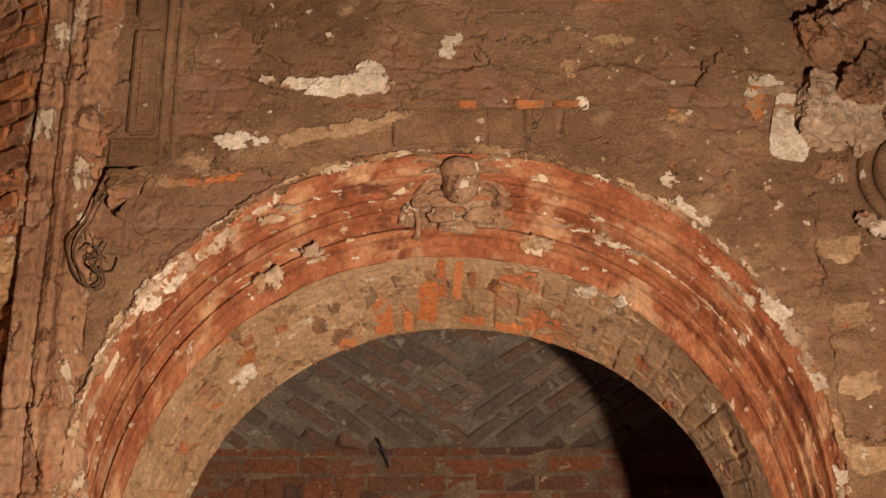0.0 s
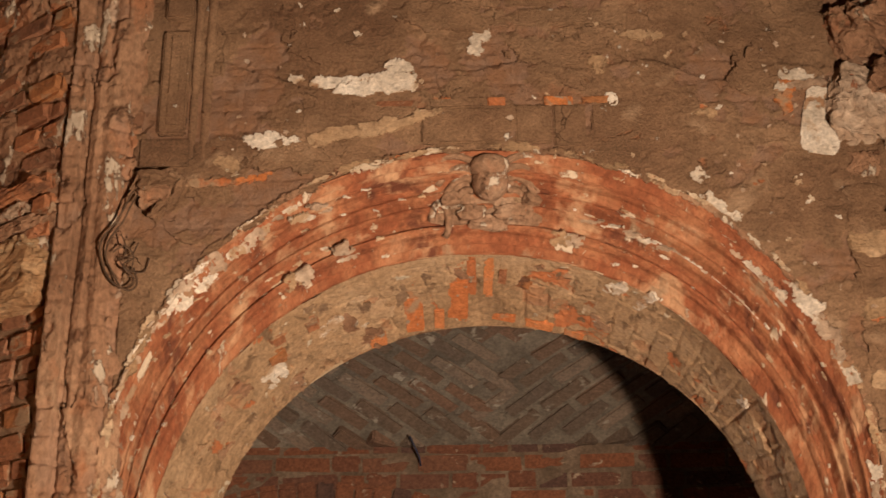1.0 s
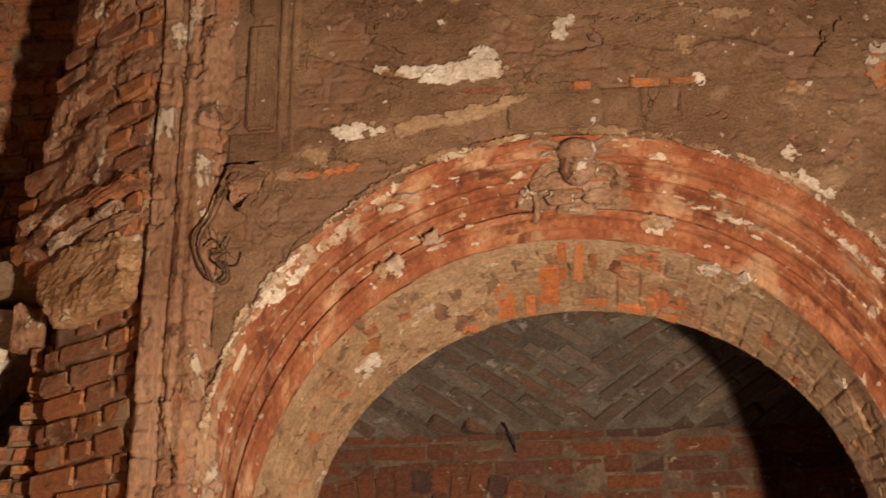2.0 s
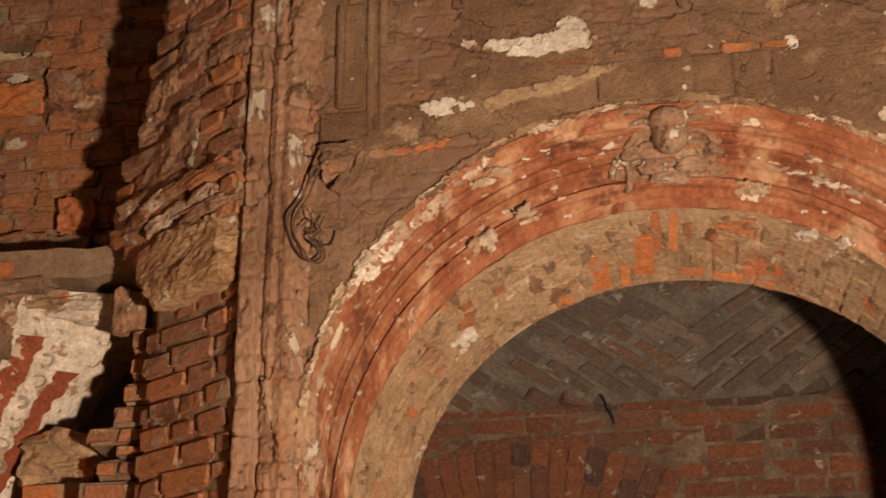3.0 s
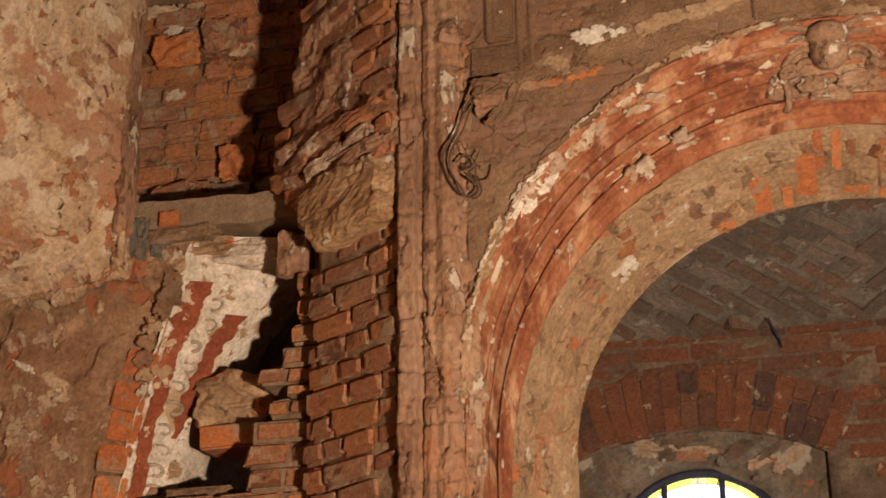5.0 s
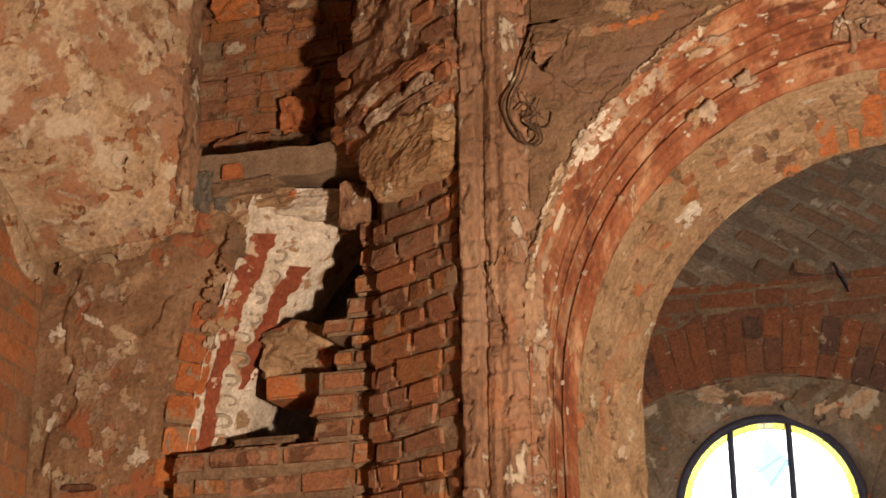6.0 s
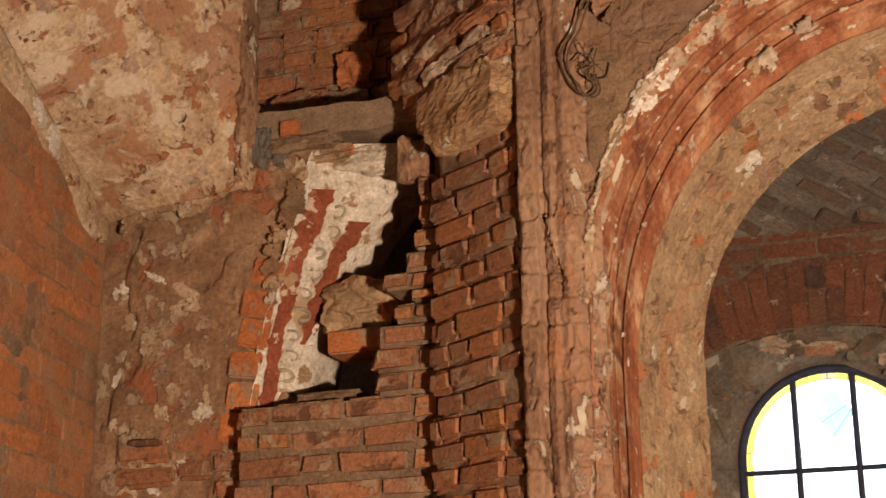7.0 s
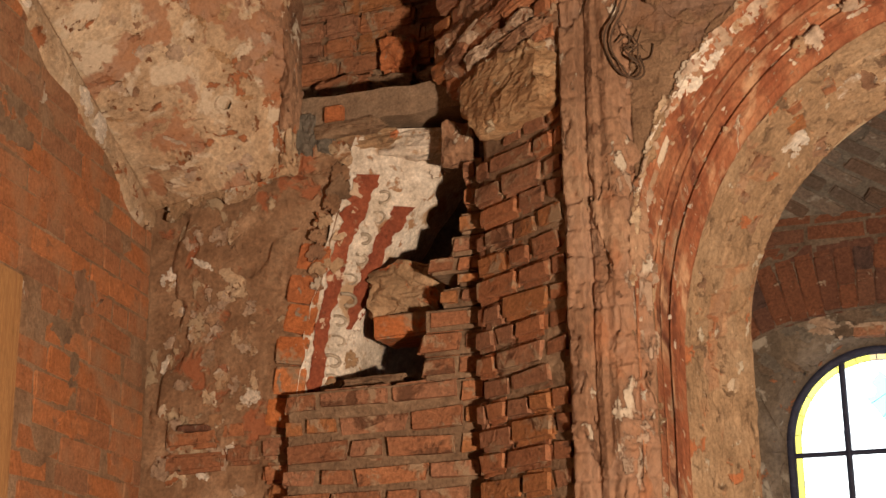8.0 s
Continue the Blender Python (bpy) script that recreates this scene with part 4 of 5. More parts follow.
def merged(pieces):
    """One mesh out of several, each with its own place."""
    bm = bmesh.new()
    for piece, m in pieces:
        vs = [bm.verts.new(m @ v.co) for v in piece.verts]
        piece.verts.index_update()
        for f in piece.faces:
            bm.faces.new([vs[v.index] for v in f.verts])
        piece.free()
    return bm


def ball(seed, rx, ry, rz):
    bm = bmesh.new()
    bmesh.ops.create_uvsphere(bm, u_segments=28, v_segments=18, radius=1.0)
    for v in bm.verts:
        v.co *= 1 + 0.05 * noise.fractal(v.co * 2.5 + Vector((seed, 0, 0)), 0.8, 2.1, 4)
        v.co = Vector((v.co.x * rx, v.co.y * ry, v.co.z * rz))
    return bm


def bed(x, z, out):
    return x, 4.132 + (3.82 - z) * 0.77 - out, z


FORMS = [(sheet(ornament, 200, 110), Matrix.Identity(4)), (ball(301, 0.060, 0.058, 0.068), Matrix.Translation(bed(0.058, 3.735, 0.016))), (ball(302, 0.068, 0.056, 0.038), Matrix.Translation(bed(0.058, 3.772, 0.016)))]
for side in (-1, 1):
    for k, (z0, z1, reach, drop) in enumerate(((3.788, 3.792, 0.19, 0.018), (3.768, 3.752, 0.17, 0.020), (3.742, 3.716, 0.15, 0.022), (3.712, 3.680, 0.13, 0.022))):
        way = [bed(0.058 + side * (0.055 + (reach - 0.055) * t / 10), z0 + (z1 - z0) * t / 10 + 0.016 * math.sin(math.pi * t / 10) - drop * (t / 10) ** 3, 0.012 - 0.010 * t / 10) for t in range(11)]
        FORMS.append((tube(way, 0.013, 8), Matrix.Identity(4)))
FORMS.append((tube([bed(-0.105 - 0.028 * math.cos(0.42 * t), 3.635 + 0.048 * math.sin(0.42 * t), 0.010) for t in range(11)], 0.012, 8), Matrix.Identity(4)))
for k, (x, z, w) in enumerate(((0.0, 3.655, 0.09), (0.12, 3.652, 0.10), (0.058, 3.628, 0.13), (-0.07, 3.69, 0.06), (0.19, 3.69, 0.06))):
    FORMS.append((chunk(310 + k, (w, 0.05, 0.045), 0.2, 9), Matrix.Translation(bed(x, z, 0.008))))
keystone = tagged(part("keystone_ornament", merged(FORMS), M_ORNAMENT, None, "worn plain rounded relief ornament at the arch crown", True), category="ornament")

for k in range(14):
    u, v = rng.uniform(0.22, 0.78), rng.uniform(0.3, 0.8)
    stick("paint_fleck", flake(k + 1400, rng.uniform(0.02, 0.07), rng.uniform(0.01, 0.035), 0.003, 0.6), rng.choice((M_WHITE, M_PALE, M_LIME)), Vector(ornament(u, v)), archivolt, rng.uniform(-40, 40))

# flaking paint on the moulding
def on_moulding(s, v):
    p, a, b = (Vector(moulding(*q)) for q in ((s, v), (s + 0.02, v), (s, v + 0.08)))
    n = (a - p).cross(b - p).normalized()
    return p, (n if n.y < 0 else -n), math.degrees(math.atan2((a - p).z, (a - p).x))


FLAKES = ((0.325, 0.13, 0.26, 0.055, "w"), (0.30, 0.07, 0.20, 0.03, "w"), (0.365, 0.12, 0.16, 0.03, "w"), (0.268, 0.10, 0.14, 0.035, "w"), (0.285, 0.13, 0.06, 0.05, "w"), (0.243, 0.06, 0.18, 0.04, "w"), (0.215, 0.05, 0.12, 0.03, "w"), (0.35, 0.045, 0.16, 0.035, "w"), (0.39, 0.20, 0.13, 0.04, "w"), (0.145, 0.16, 0.30, 0.05, "w"),
          (0.10, 0.12, 0.26, 0.05, "w"), (0.165, 0.26, 0.12, 0.04, "w"), (0.125, 0.30, 0.5, 0.04, "t"), (0.72, 0.10, 0.13, 0.05, "w"), (0.745, 0.08, 0.13, 0.055, "w"), (0.775, 0.08, 0.14, 0.045, "w"), (0.70, 0.16, 0.18, 0.05, "w"), (0.68, 0.16, 0.10, 0.03, "w"),
          (0.845, 0.11, 0.10, 0.05, "w"), (0.59, 0.05, 0.10, 0.02, "w"), (0.375, 0.85, 0.10, 0.06, "t"), (0.41, 0.84, 0.07, 0.07, "t"), (0.56, 0.86, 0.10, 0.05, "t"), (0.60, 0.62, 0.3, 0.02, "w"), (0.66, 0.55, 0.4, 0.018, "w"), (0.19, 0.12, 0.2, 0.035, "w"))
for k, (s, v, w, h, c) in enumerate(FLAKES):
    count = max(1, round(w / 0.06))
    for i in range(count):
        p, n, ang = on_moulding(s + (i + 0.5 - 0.5 * count) * w / count / 4.9, v + rng.uniform(-0.012, 0.012))
        stick("paint_flake", flake(k * 9 + i + 200, 1.25 * w / count, h * rng.uniform(0.6, 1.1), 0.003, 0.7), (SKIN[c], M_LIME)[(k + i) % 2], p, archivolt, -ang, n)
for k in range(110):
    s, v = rng.uniform(0.10, 0.86), rng.uniform(0.03, 0.97)
    p, n, ang = on_moulding(s, v)
    stick("paint_fleck", flake(k + 300, rng.uniform(0.008, 0.035), rng.uniform(0.004, 0.014), 0.003, 0.7, 18), rng.choice((M_WHITE, M_PALE, M_WHITE)), p, archivolt, -ang, n)

for k in range(70):
    s = 0.14 + 0.72 * k / 69
    x, z = ring_point(RINGS[0], s, rng.uniform(-0.004, 0.016))
    a, b = ring_point(RINGS[0], s + 0.01), ring_point(RINGS[0], s)
    stick("plaster_lip", flake(k + 1200, rng.uniform(0.05, 0.13), rng.uniform(0.014, 0.03), 0.007, 0.55), rng.choice((M_TAN, M_WALL, M_PIER, M_PALE)), (x, Y0 - 0.002, z), archivolt, -math.degrees(math.atan2(a[1] - b[1], a[0] - b[0])))

# bricks laid bare in the soffit
def on_soffit(s, v):
    p, a, b = (Vector(soffit(*q)) for q in ((s, v), (s + 0.06, v), (s, v + 0.25 if v < 0.7 else v - 0.25)))
    n = (a - p).cross(b - p).normalized()
    return p, (a - p).normalized(), (n if n.z < 0 else -n)


for s, v, w, d, mt in ((0.446, 0.70, 0.065, 0.46, FRESH), (0.464, 0.84, 0.035, 0.26, FRESH), (0.482, 0.62, 0.072, 0.56, FRESH), (0.496, 0.28, 0.030, 0.5, FRESH), (0.507, 0.28, 0.034, 0.54, FRESH), (0.517, 0.3, 0.035, 0.3, OLD), (0.53, 0.35, 0.07, 0.25, OLD), (0.515, 0.88, 0.09, 0.1, FRESH), (0.41, 0.90, 0.06, 0.18, FRESH),
                       (0.335, 0.42, 0.07, 0.22, OLD), (0.345, 0.22, 0.05, 0.12, OLD), (0.372, 0.30, 0.05, 0.2, OLD), (0.545, 0.93, 0.10, 0.1, FRESH), (0.575, 0.95, 0.07, 0.08, FRESH), (0.27, 0.38, 0.05, 0.18, OLD), (0.25, 0.5, 0.05, 0.1, OLD)):
    p, a, n = on_soffit(s, v)
    lay(mt, rng, p - n * 0.034, a, a.cross(n), n, (w, 0.08, d * 0.40), arch_soffit)
for k, (s, v, w, h) in enumerate(((0.325, 0.55, 0.10, 0.10), (0.38, 0.45, 0.05, 0.11), (0.62, 0.12, 0.16, 0.05), (0.60, 0.1, 0.1, 0.04), (0.72, 0.3, 0.06, 0.05))):
    p, a, n = on_soffit(s, v)
    stick("plaster_scab", flake(k + 500, w, h, 0.006, 0.6, 30), M_WHITE, p, arch_soffit, 20, n)

for k in range(40):
    s, v = rng.uniform(0.1, 0.62), rng.uniform(0.08, 0.95)
    p, a, n = on_soffit(s, v)
    stick("plaster_scab", flake(k + 1600, rng.uniform(0.02, 0.12), rng.uniform(0.02, 0.10), 0.003, 0.7), rng.choice((M_TAN, M_TAN, M_PIER, M_PALE, M_MORTAR)), p, arch_soffit, rng.uniform(0, 90), n)

# torn pier and scroll moulding at the other side of the arch
wall_scroll = tagged(new("scroll_pier"), "broken plaster pier with white patch and scroll moulding", "pier", kind="structure")
stick("white_patch", flake(700, 0.13, 0.25, 0.010, 0.06, 44, 5), M_WHITE, (1.13, Y0 + 0.004, 3.905), wall_scroll, 12)
stick("white_patch", flake(701, 0.14, 0.035, 0.012, 0.5), M_LIME, (1.10, Y0 + 0.002, 4.042), wall_scroll, -10)
for at, size, seed, mt, lean in (((1.295, Y0 + 0.020, 3.945), (0.26, 0.16, 0.29), 21, M_LIME, 8), ((1.36, Y0 + 0.01, 4.005), (0.16, 0.20, 0.13), 22, M_PIER, 30), ((1.25, Y0 + 0.0, 4.225), (0.13, 0.12, 0.16), 23, M_PIER, -10), ((1.38, Y0 - 0.04, 4.225), (0.26, 0.22, 0.15), 24, M_PIER, 22), ((1.52, Y0 - 0.03, 4.16), (0.26, 0.22, 0.20), 28, M_WALL, 25), ((1.33, Y0 + 0.01, 4.30), (0.30, 0.14, 0.10), 25, M_WALL, -18), ((1.52, Y0 - 0.04, 4.40), (0.34, 0.22, 0.14), 26, M_WALL, -24), ((1.245, Y0 + 0.02, 3.745), (0.12, 0.07, 0.10), 29, M_PIER, 0)):
    part("fragment", chunk(seed, size, 0.19, 26, 3.0), mt, wall_scroll).matrix_basis = Matrix.Translation(at) @ pose(0, 0, 0, 0, lean, 0)
for r, rad, dy in ((0.225, 0.026, 0.012), (0.180, 0.024, -0.008), (0.130, 0.028, -0.020), (0.075, 0.032, -0.028)):
    part("scroll_roll", tube([(1.52 - r * math.cos(a / 28 * 3.6 - 1.0), Y0 + dy, 3.72 + 1.0 * r * math.sin(a / 28 * 3.6 - 1.0)) for a in range(29)], rad, 12), M_WALL, wall_scroll, "", True)
part("scroll_bed", chunk(27, (0.34, 0.10, 0.40), 0.10, 14), M_WALL, wall_scroll).matrix_basis = Matrix.Translation((1.52, Y0 + 0.03, 3.72))
for k in range(4):
    stick("white_patch", flake(720 + k, 0.10 - 0.012 * k, 0.05, 0.010, 0.5), (M_LIME, M_WHITE)[k % 2], (1.33 + 0.035 * k, Y0 - 0.030, 3.545 - 0.022 * k), wall_scroll, 35)
for k in range(18):
    part("fragment", chunk(40 + k, (0.13, 0.035, 0.10), 0.2, 10), (M_WALL, M_TAN)[k % 3 == 0], wall_scroll).matrix_basis = Matrix.Translation((1.235 + 0.04 * noise.noise(Vector((k, 0, 0))), Y0 + 0.010, 2.35 + 0.075 * k))

# ---- niche ----
hook = tagged(part("iron_hook", tube([(-0.245, 6.22, 3.36), (-0.25, 6.15, 3.40), (-0.285, 6.10, 3.47), (-0.29, 6.10, 3.48)], 0.0042, 7), M_IRON, None, "bent dark iron hook in the brick wall", True), category="hook")

# ---- left bay ----
stub_wall = tagged(new("stub_wall"), "half-broken stepped orange brick infill wall", "brick wall", kind="structure")
stub_wall.matrix_basis = Matrix.Translation((-0.044, 0.10, 0.024))
# the height of each course's bottom and top, and where it breaks off
STEPS = ((0.0, 2.517, -2.46), (2.517, 2.60, -1.93), (2.60, 2.685, -1.935), (2.685, 2.765, -1.93), (2.765, 2.835, -1.863), (2.835, 2.885, -1.80), (2.885, 2.945, -1.904), (2.945, 3.02, -1.83), (3.02, 3.10, -1.79), (3.10, 3.30, -1.757))
for z0, z1, x0 in STEPS:
    part("core", block(x0 + 0.02, -1.69, 4.412, 4.64, z0, z1 - 0.006), M_MORTAR, stub_wall)
for k, (z0, z1, x0) in enumerate(STEPS):
    low = max(z0, 1.55)
    n = max(1, round((z1 - low) / 0.092))
    h = (z1 - low) / n
    for i in range(n):
        courses(OLD, 100 + 10 * k + i, (x0 + rng.uniform(-0.015, 0.015), 4.40, 0), (1, 0, 0), (0, -1, 0), -1.69 - x0, low + i * h, low + i * h + 0.01, stub_wall, h, (0.27, 0.14, 0.20), 0.2, 0.006, 0.0, 0.0, None, 0.007)
cap = part("fragment", chunk(61, (0.13, 0.10, 0.16), 0.14, 12), M_PIER, stub_wall)
cap.matrix_basis = Matrix.Translation((-1.785, 4.45, 3.365))

lump = tagged(new("masonry_lump"), "broken mortared masonry lump inside the ruined side arch", "masonry")
part("mortar_body", chunk(71, (0.30, 0.22, 0.20), 0.14, 16, 3.4), M_TAN, lump).matrix_basis = Matrix.Translation((-2.12, 4.78, 2.93))
part("ledge", chunk(72, (0.26, 0.16, 0.07), 0.14, 12), M_MORTAR, lump).matrix_basis = Matrix.Translation((-2.2, 4.66, 2.565))
lay(FRESH, rng, (-2.11, 4.76, 2.785), (1, 0, 0.03), (0, 0, 1), (0, -1, 0), (0.24, 0.2, 0.085), lump)

for k in range(6):
    z = 2.49 + 0.113 * k
    lean = 0.1385 + 0.19 * (z - 2.5)
    lay(FRESH, rng, (arch_edge(z, 0) - 0.072 + 0.012 * (k % 2), YP + 0.041, z), (1, 0, -lean), (lean, 0, 1), (0, -1, 0), (rng.uniform(0.125, 0.145), 0.09, rng.uniform(0.100, 0.108)), wall_panel, turn=2.5)
for k in range(5):
    lay(OLD, rng, (-2.52 + 0.02 * k % 0.05, YP + 0.03, 2.36 - 0.085 * k), (1, 0, 0), (0, 0, 1), (0, -1, 0), (0.25, 0.09, 0.074), wall_panel)
for k in range(46):
    x, z = rng.uniform(-3.08, -2.68), rng.uniform(2.2, 3.28)
    stick("plaster_scab", flake(k + 600, rng.uniform(0.02, 0.09), rng.uniform(0.02, 0.08), 0.003, 0.8, 26), rng.choice((M_LIME, M_PALE, M_LIME, M_WHITE)), (x, panel((x - XL + 0.05) / (arch_edge(z, 0) - XL + 0.05), z / 3.52)[1] - 0.004, z), wall_panel, rng.uniform(-50, 50))
for x, z, w in ((-2.94, 2.42, 0.22), (-2.76, 2.44, 0.10), (-2.93, 2.33, 0.26), (-2.72, 2.35, 0.16)):
    lay(OLD, rng, (x, YP + 0.04, z), (1, 0, 0), (0, 0, 1), (0, -1, 0), (w, 0.09, 0.075), wall_panel)
lay(DARKENED, rng, (-2.92, YP - 0.005, 2.455), (1, 0, -0.1), (0, 0, 1), (0, -1, 0), (0.12, 0.05, 0.022), wall_panel)

# bits about the lintel
rubble = tagged(new("lintel_rubble"), "grey mortar lumps and brick bits packed under the lintel", "rubble")
for at, size, seed, mt in (((-2.47, 4.60, 3.52), (0.10, 0.12, 0.17), 81, M_GREY), ((-2.40, 4.62, 3.50), (0.10, 0.10, 0.12), 82, M_GREY), ((-2.30, 4.60, 3.535), (0.26, 0.10, 0.06), 83, M_MORTAR), ((-2.28, 4.64, 3.49), (0.34, 0.10, 0.07), 84, M_TAN), ((-2.05, 4.70, 3.47), (0.34, 0.14, 0.10), 85, M_WHITE), ((-2.44, 4.62, 3.43), (0.2, 0.12, 0.12), 86, M_DARK)):
    part("lump", chunk(seed, size, 0.2, 12), mt, rubble).matrix_basis = Matrix.Translation(at)
lay(FRESH, rng, (-2.345, 4.585, 3.595), (1, 0, 0), (0, 0, 1), (0, -1, 0), (0.075, 0.07, 0.06), rubble)
for x, z, sx, sz, seed, mt in ((-2.42, 3.80, 0.24, 0.13, 91, M_BRICK), (-2.22, 3.78, 0.2, 0.10, 92, M_MORTAR), (-2.2, 3.92, 0.15, 0.16, 93, M_BRICK_NEW), (-2.0, 3.79, 0.24, 0.1, 94, M_MORTAR), (-2.3, 4.50, 0.16, 0.16, 95, M_BRICK), (-2.5, 4.47, 0.2, 0.14, 96, M_BRICK_NEW)):
    part("fragment", chunk(seed, (sx, 0.12, sz), 0.18, 11), mt, wall_recess).matrix_basis = Matrix.Translation((x * 1.015, 4.925, z + 0.03))

# plaster border left along the vault on the side wall
def border(u, v):
    q = 0.04 + 1.5 * u
    y, z = YP - q, spring_line(q)
    w = (0.10 + 0.05 * noise.noise(Vector((u * 6, 0, 0)))) * v
    return XL + 0.014 - 0.006 * noise.noise(Vector((u * 12, v * 4, 0))) - 0.012 * v ** 6, y - 0.55 * w + 0.02 * noise.noise(Vector((u * 14, v * 3, 4))) * v, z - w


part("plaster_border", sheet(border, 90, 10, 0.03, (-1, 0, 0)), M_PALE, wall_west, "pale plaster left along the vault edge", True)
for k in range(22):
    y, z = rng.uniform(2.9, 4.55), rng.uniform(2.0, 3.7)
    if z < spring_line(YP - y) - 0.12:
        stick("mortar_smear", flake(k + 900, rng.uniform(0.06, 0.26), rng.uniform(0.03, 0.12), 0.003, 0.7), rng.choice((M_PIER, M_BRICK_WEST, M_BRICK_WEST, M_MORTAR)), (XL + 0.006, y, z), wall_west, rng.uniform(-20, 20), (1, 0, 0))
for k in range(10):
    q = 0.06 + 0.13 * k
    stick("plaster_scab", flake(k + 960, rng.uniform(0.05, 0.12), rng.uniform(0.04, 0.09), 0.008, 0.6), rng.choice((M_WHITE, M_PALE)), (XL + 0.016, YP - q, spring_line(q) - 0.06), wall_west, 35, (1, 0, 0))
for k in range(9):
    part("torn_edge", chunk(110 + k, (0.055, 0.10, 0.19), 0.2, 10), rng.choice((M_PIER, M_PIER, M_PALE)), vault_springing).matrix_basis = Matrix.Translation((-2.515 + 0.006 * k, 4.545 - 0.018 * k, 3.50 + 0.125 * k)) @ pose(0, 0, 0, 0, rng.uniform(-8, 8), 0)
for k in range(12):
    x = rng.uniform(-3.05, -2.55)
    stick("plaster_scab", flake(k + 980, rng.uniform(0.05, 0.16), rng.uniform(0.03, 0.07), 0.012, 0.6), rng.choice((M_PALE, M_TAN, M_WHITE)), (x, 4.575, 3.33 + 0.09 * (x + 3.1) + rng.uniform(-0.03, 0.03)), wall_panel, rng.uniform(-20, 0))
for k in range(9):
    z = 2.95 + 0.06 * k
    stick("plaster_scab", flake(k + 1100, rng.uniform(0.04, 0.10), rng.uniform(0.04, 0.11), 0.008, 0.6), rng.choice((M_PIER, M_PALE, M_DARK, M_MORTAR)), (arch_edge(z, 0) - 0.025 + rng.uniform(-0.03, 0.02), YP - 0.014, z), wall_panel, rng.uniform(0, 30))
for k in range(9):
    z, q = rng.uniform(2.5, 3.5), rng.uniform(0.02, 0.95)
    p = splay(z, q, 0.003)
    stick("plaster_scab", flake(k + 1000, rng.uniform(0.02, 0.07), rng.uniform(0.02, 0.08), 0.004, 0.6), rng.choice((M_WHITE, M_PALE, M_TAN)), p, painted_soffit, 25, (0.55, -0.83, 0.0))
board = tagged(part("timber_board", bevelled(XL + 0.012, XL + 0.045, 2.9, 3.46, 0.0, 2.77, 0.004), M_WOOD, None, "upright raw pine board against the brick wall"), category="board")
board.matrix_basis = WEST_TURN

# ---- walls laid piece by piece ----
courses(OLD, 3, RA + RD * 0.03, RD, RN, RLEN + 0.01, 1.6, 3.36, wall_return, 0.083, (0.24, 0.12, 0.17), 0.12, 0.002, 0.03, 0.002, None, 0.007)
part("torn_masonry", sheet(torn_mass, 60, 240, 0.1), M_PIER, wall_return)
courses(OLD, 4, RA + RD * 0.02, RD, RN, RLEN + 0.24, 3.53, 5.2, wall_return, 0.088, (0.26, 0.15, 0.2), 0.14, 0.040, 0.15, 0.006, ragged_end, 0.014)
for k, (s, z, w, mt) in enumerate(((0.17, 3.645, 0.12, M_LIME), (0.28, 3.63, 0.13, M_LIME), (0.16, 3.59, 0.22, M_PIER), (0.40, 3.61, 0.14, M_LIME), (0.52, 3.66, 0.13, M_BRICK), (0.45, 3.70, 0.16, M_LIME), (0.58, 3.73, 0.12, M_PIER), (0.30, 3.72, 0.2, M_BRICK), (0.14, 3.72, 0.2, M_BRICK))):
    p = RA + RD * s + RN * 0.045
    part("broken_bed", chunk(150 + k, (w, 0.06, 0.05), 0.2, 12), mt, wall_return).matrix_basis = Matrix.Translation((p.x, p.y, z)) @ Matrix((RD, -RN, Vector((0, 0, 1)))).transposed().to_4x4() @ pose(0, 0, 0, 0, 6, 0)
for k in range(14):
    stick("mortar_scab", flake(k + 1500, rng.uniform(0.06, 0.2), rng.uniform(0.03, 0.06), 0.008, 0.5), rng.choice((M_PALE, M_TAN, M_WHITE, M_PIER)), (rng.uniform(-2.65, -2.15), 4.916, rng.choice((3.80, 3.86, 4.31, 4.47, 4.60, 4.70)) + rng.uniform(-0.02, 0.02)), wall_recess, rng.uniform(-8, 8))
courses(OLD, 5, (-2.80, 4.92, 0), (1, 0, 0), (0, -1, 0), 1.1, 3.72, 5.1, wall_recess, 0.090, (0.27, 0.15, 0.21), 0.08, 0.005, 0.05, 0.004, None, 0.014)


def west_keep(s, z):
    return z < spring_line(max(s, 0.0)) - 0.07 and not (s > 1.02 and z < 2.78)


courses(WEST, 6, (XL, 4.60, 0), (0, -1, 0), (1, 0, 0), 1.95, 1.9, 4.0, wall_west, 0.090, (0.32, 0.16, 0.32), 0.06, 0.0025, 0.02, 0.005, west_keep, 0.003)


def back_keep(s, z):
    x = -1.45 + s
    r = math.hypot(x - WX, z - 1.745)
    return r > 1.55 or (abs(x - WX) > 0.62 and r > 1.30)


# back wall bricks, their dimness in the niche carried by the darkened tints
courses(DARKENED, 7, (-1.45, YB, 0), (1, 0, 0), (0, -1, 0), 2.75, 2.62, 3.43, niche_back_wall, 0.0805, (0.25, 0.13), 0.08, 0.004, 0.0, 0.003, back_keep, 0.004)
for k in range(17):
    deg = -25 + 50 * k / 16
    a = radians(deg)
    cut = 1.30 + 0.265 * rng.choice((0.36, 0.4, 0.6, 0.64, 1.0))
    for r0, r1 in ((1.30, cut), (cut, 1.565)):
        if r1 - r0 > 0.02:
            r = 0.5 * (r0 + r1)
            lay(DARKENED, rng, (WX + r * math.sin(a), YB + 0.027, 1.745 + r * math.cos(a)), (math.cos(a), 0, -math.sin(a)), (math.sin(a), 0, math.cos(a)), (0, -1, 0), (0.0525 * r, 0.08, r1 - r0 - 0.003), niche_back_wall, "voussoir", 0.8)

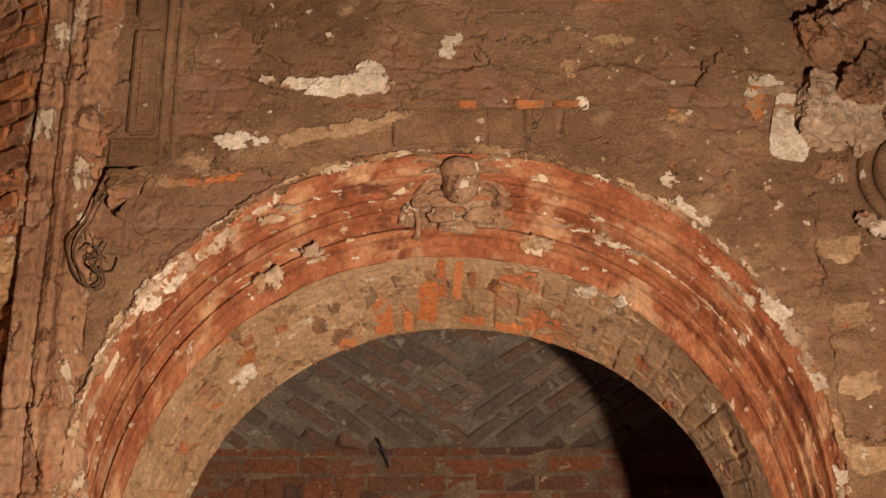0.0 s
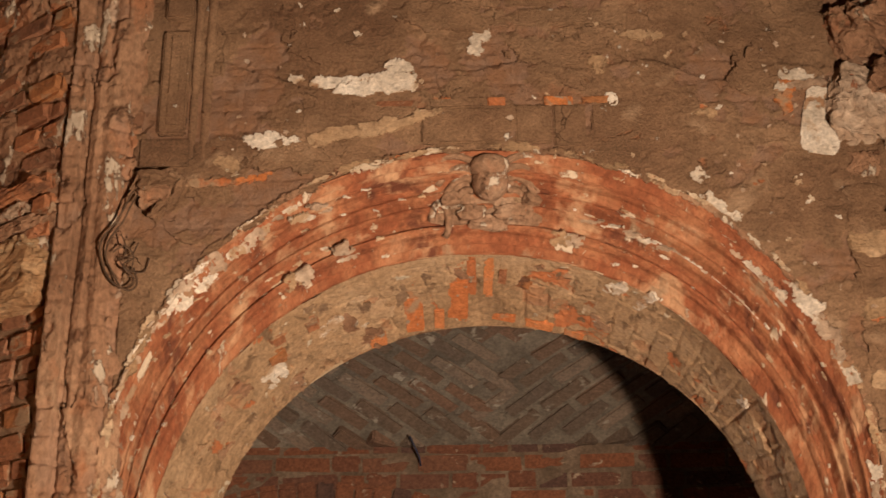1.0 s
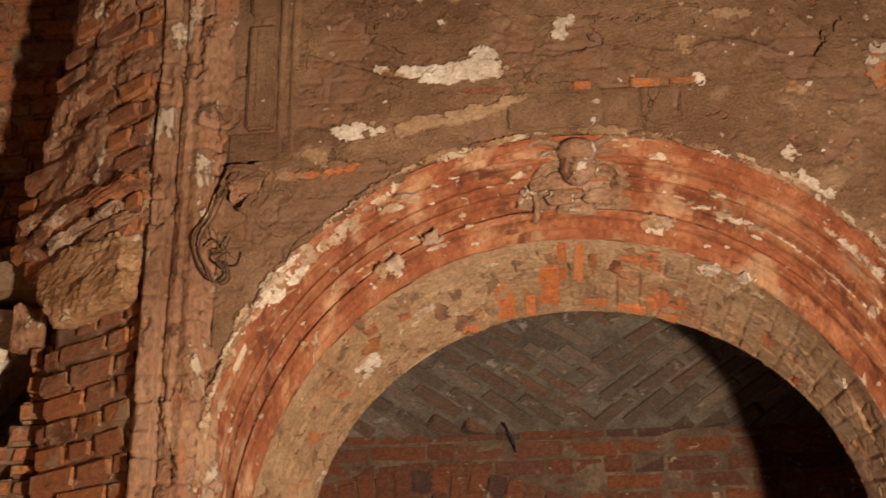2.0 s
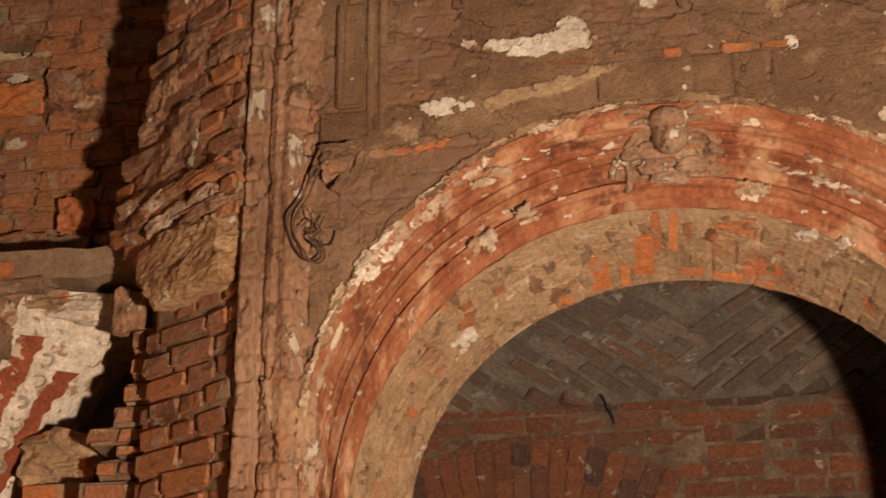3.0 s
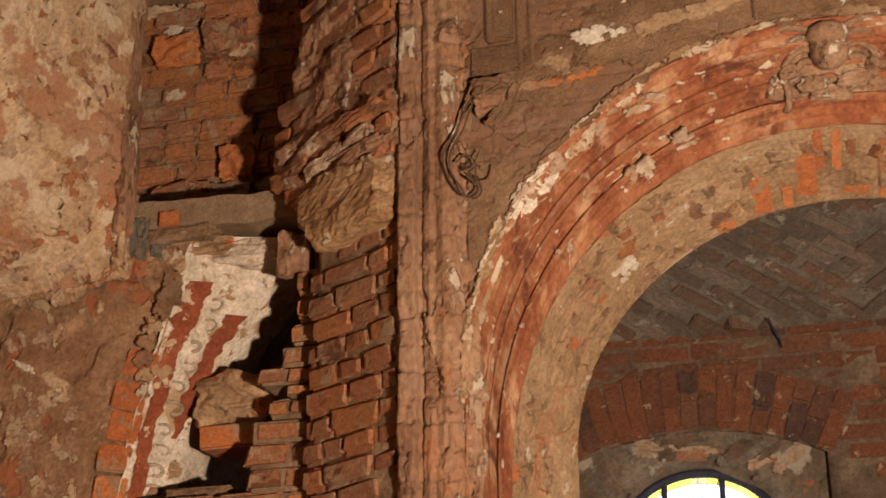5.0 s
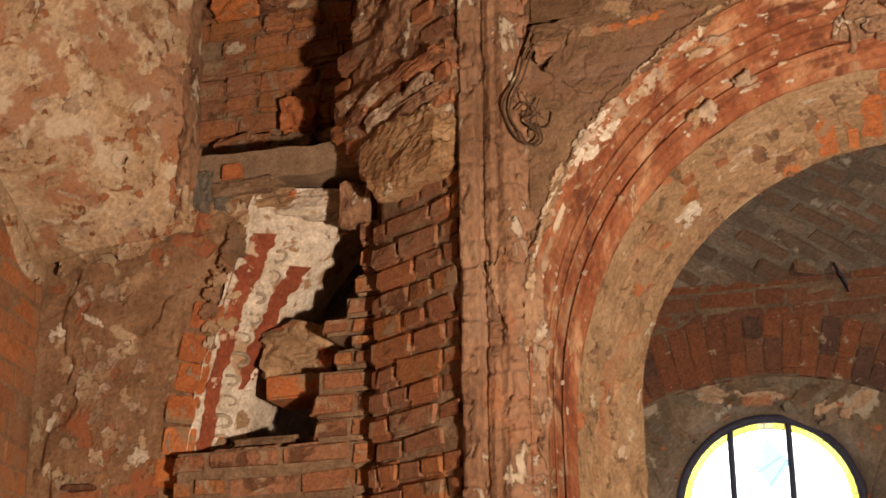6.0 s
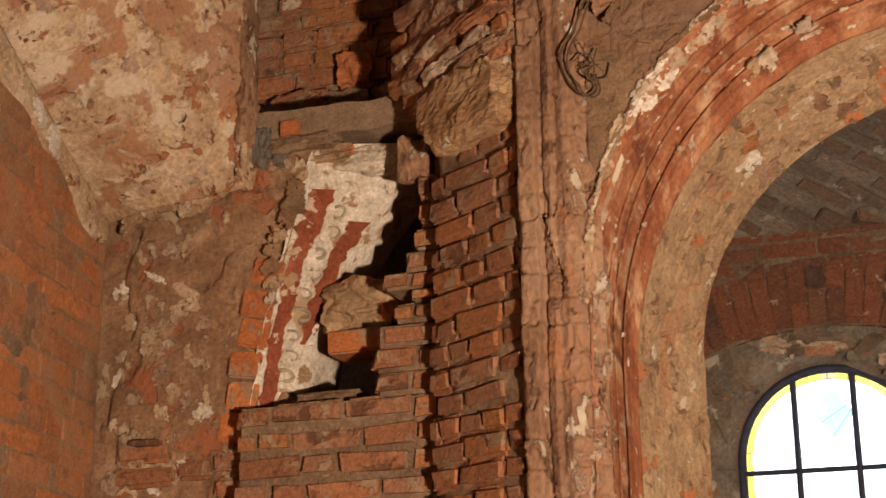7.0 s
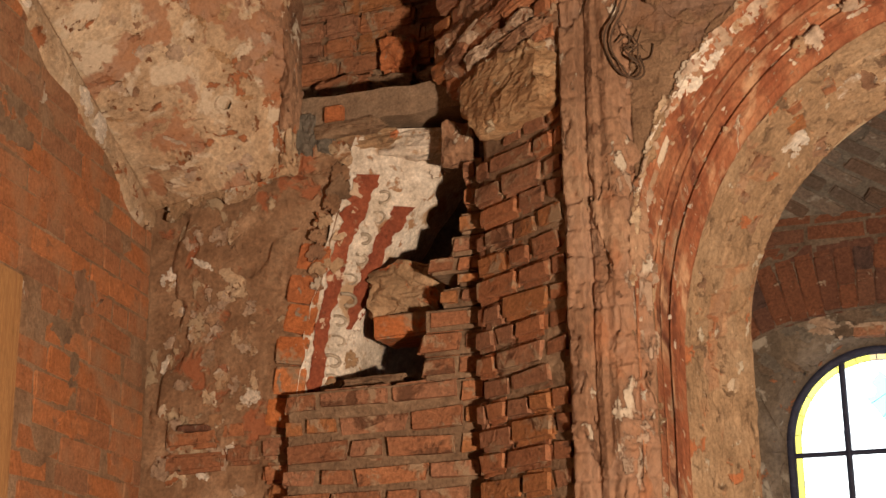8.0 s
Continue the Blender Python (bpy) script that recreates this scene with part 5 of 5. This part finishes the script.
# herringbone of the niche vault
def vault_brick(x, y, turn_deg):
    z = vault_z(y)
    slope = (vault_z(y + 0.02) - vault_z(y - 0.02)) / 0.04
    n = Vector((0, slope, -1)).normalized()
    a = Vector((math.cos(radians(turn_deg)), math.sin(radians(turn_deg)), 0))
    a.z = a.y * slope
    a.normalize()
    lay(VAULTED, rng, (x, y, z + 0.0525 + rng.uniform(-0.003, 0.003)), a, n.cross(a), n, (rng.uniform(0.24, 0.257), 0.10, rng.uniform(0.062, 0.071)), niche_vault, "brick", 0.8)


for side in (-1, 1):
    deg = 38 if side < 0 else 142
    ca, sa = math.cos(radians(deg)), math.sin(radians(deg))
    for i in range(-14, 15):
        for j in range(-25, 26):
            s, r = (i + 0.5 * (j % 2)) * 0.262, j * 0.076
            x, y = 0.10 + s * ca - r * sa, 5.62 + s * sa + r * ca
            if 4.78 < y < 6.24 and -1.35 < x < 1.4 and (x - 0.10) * side > -0.03 + 0.05 * (j % 2) and rng.random() > 0.04:
                vault_brick(x, y, deg)
for k in range(34):
    x, y = rng.uniform(-1.1, 0.9), rng.uniform(5.15, 6.1)
    slope = (vault_z(y + 0.02) - vault_z(y - 0.02)) / 0.04
    stick("mortar_smear", flake(k + 1700, rng.uniform(0.06, 0.24), rng.uniform(0.03, 0.09), 0.004, 0.7), M_GREY, (x, y, vault_z(y) + 0.002), niche_vault, rng.choice((-38, 38)), (0, slope, -1))

# patched mortar, plaster and a brick on the window's surround
for k in range(22):
    u, v = rng.uniform(0.05, 0.95), rng.uniform(0.05, 0.6)
    p = Vector(window_reveal(u, v))
    stick("plaster_scab", flake(k + 1800, rng.uniform(0.08, 0.24), rng.uniform(0.03, 0.08), 0.007, 0.5), rng.choice((M_GREY, M_GREY, M_LIME, M_DARKJOINT, M_REVEAL)), p, reveal, 110 * (0.5 - u))
lay(OLD, rng, (WX - 0.01, YB + 0.085, WZ + WRAD + 0.055), (1, 0, 0), (0, 0, 1), (0, -1, 0), (0.15, 0.06, 0.05), reveal)

# loose scabs on the vault springing
for k in range(70):
    u, v = rng.uniform(0.06, 0.94), rng.uniform(0.02, 0.75)
    p, a, b = (Vector(springing(*q)) for q in ((u, v), (u + 0.08, v), (u, v + 0.08)))
    n = (a - p).cross(b - p).normalized()
    stick("plaster_scab", flake(k + 1900, rng.uniform(0.02, 0.12), rng.uniform(0.015, 0.06), 0.0035, 0.75), rng.choice((M_PALE, M_LIME, M_STONE, M_BRICK, M_PIER, M_PALE)), p, vault_springing, rng.uniform(-60, 30), n if n.y < 0 else -n)
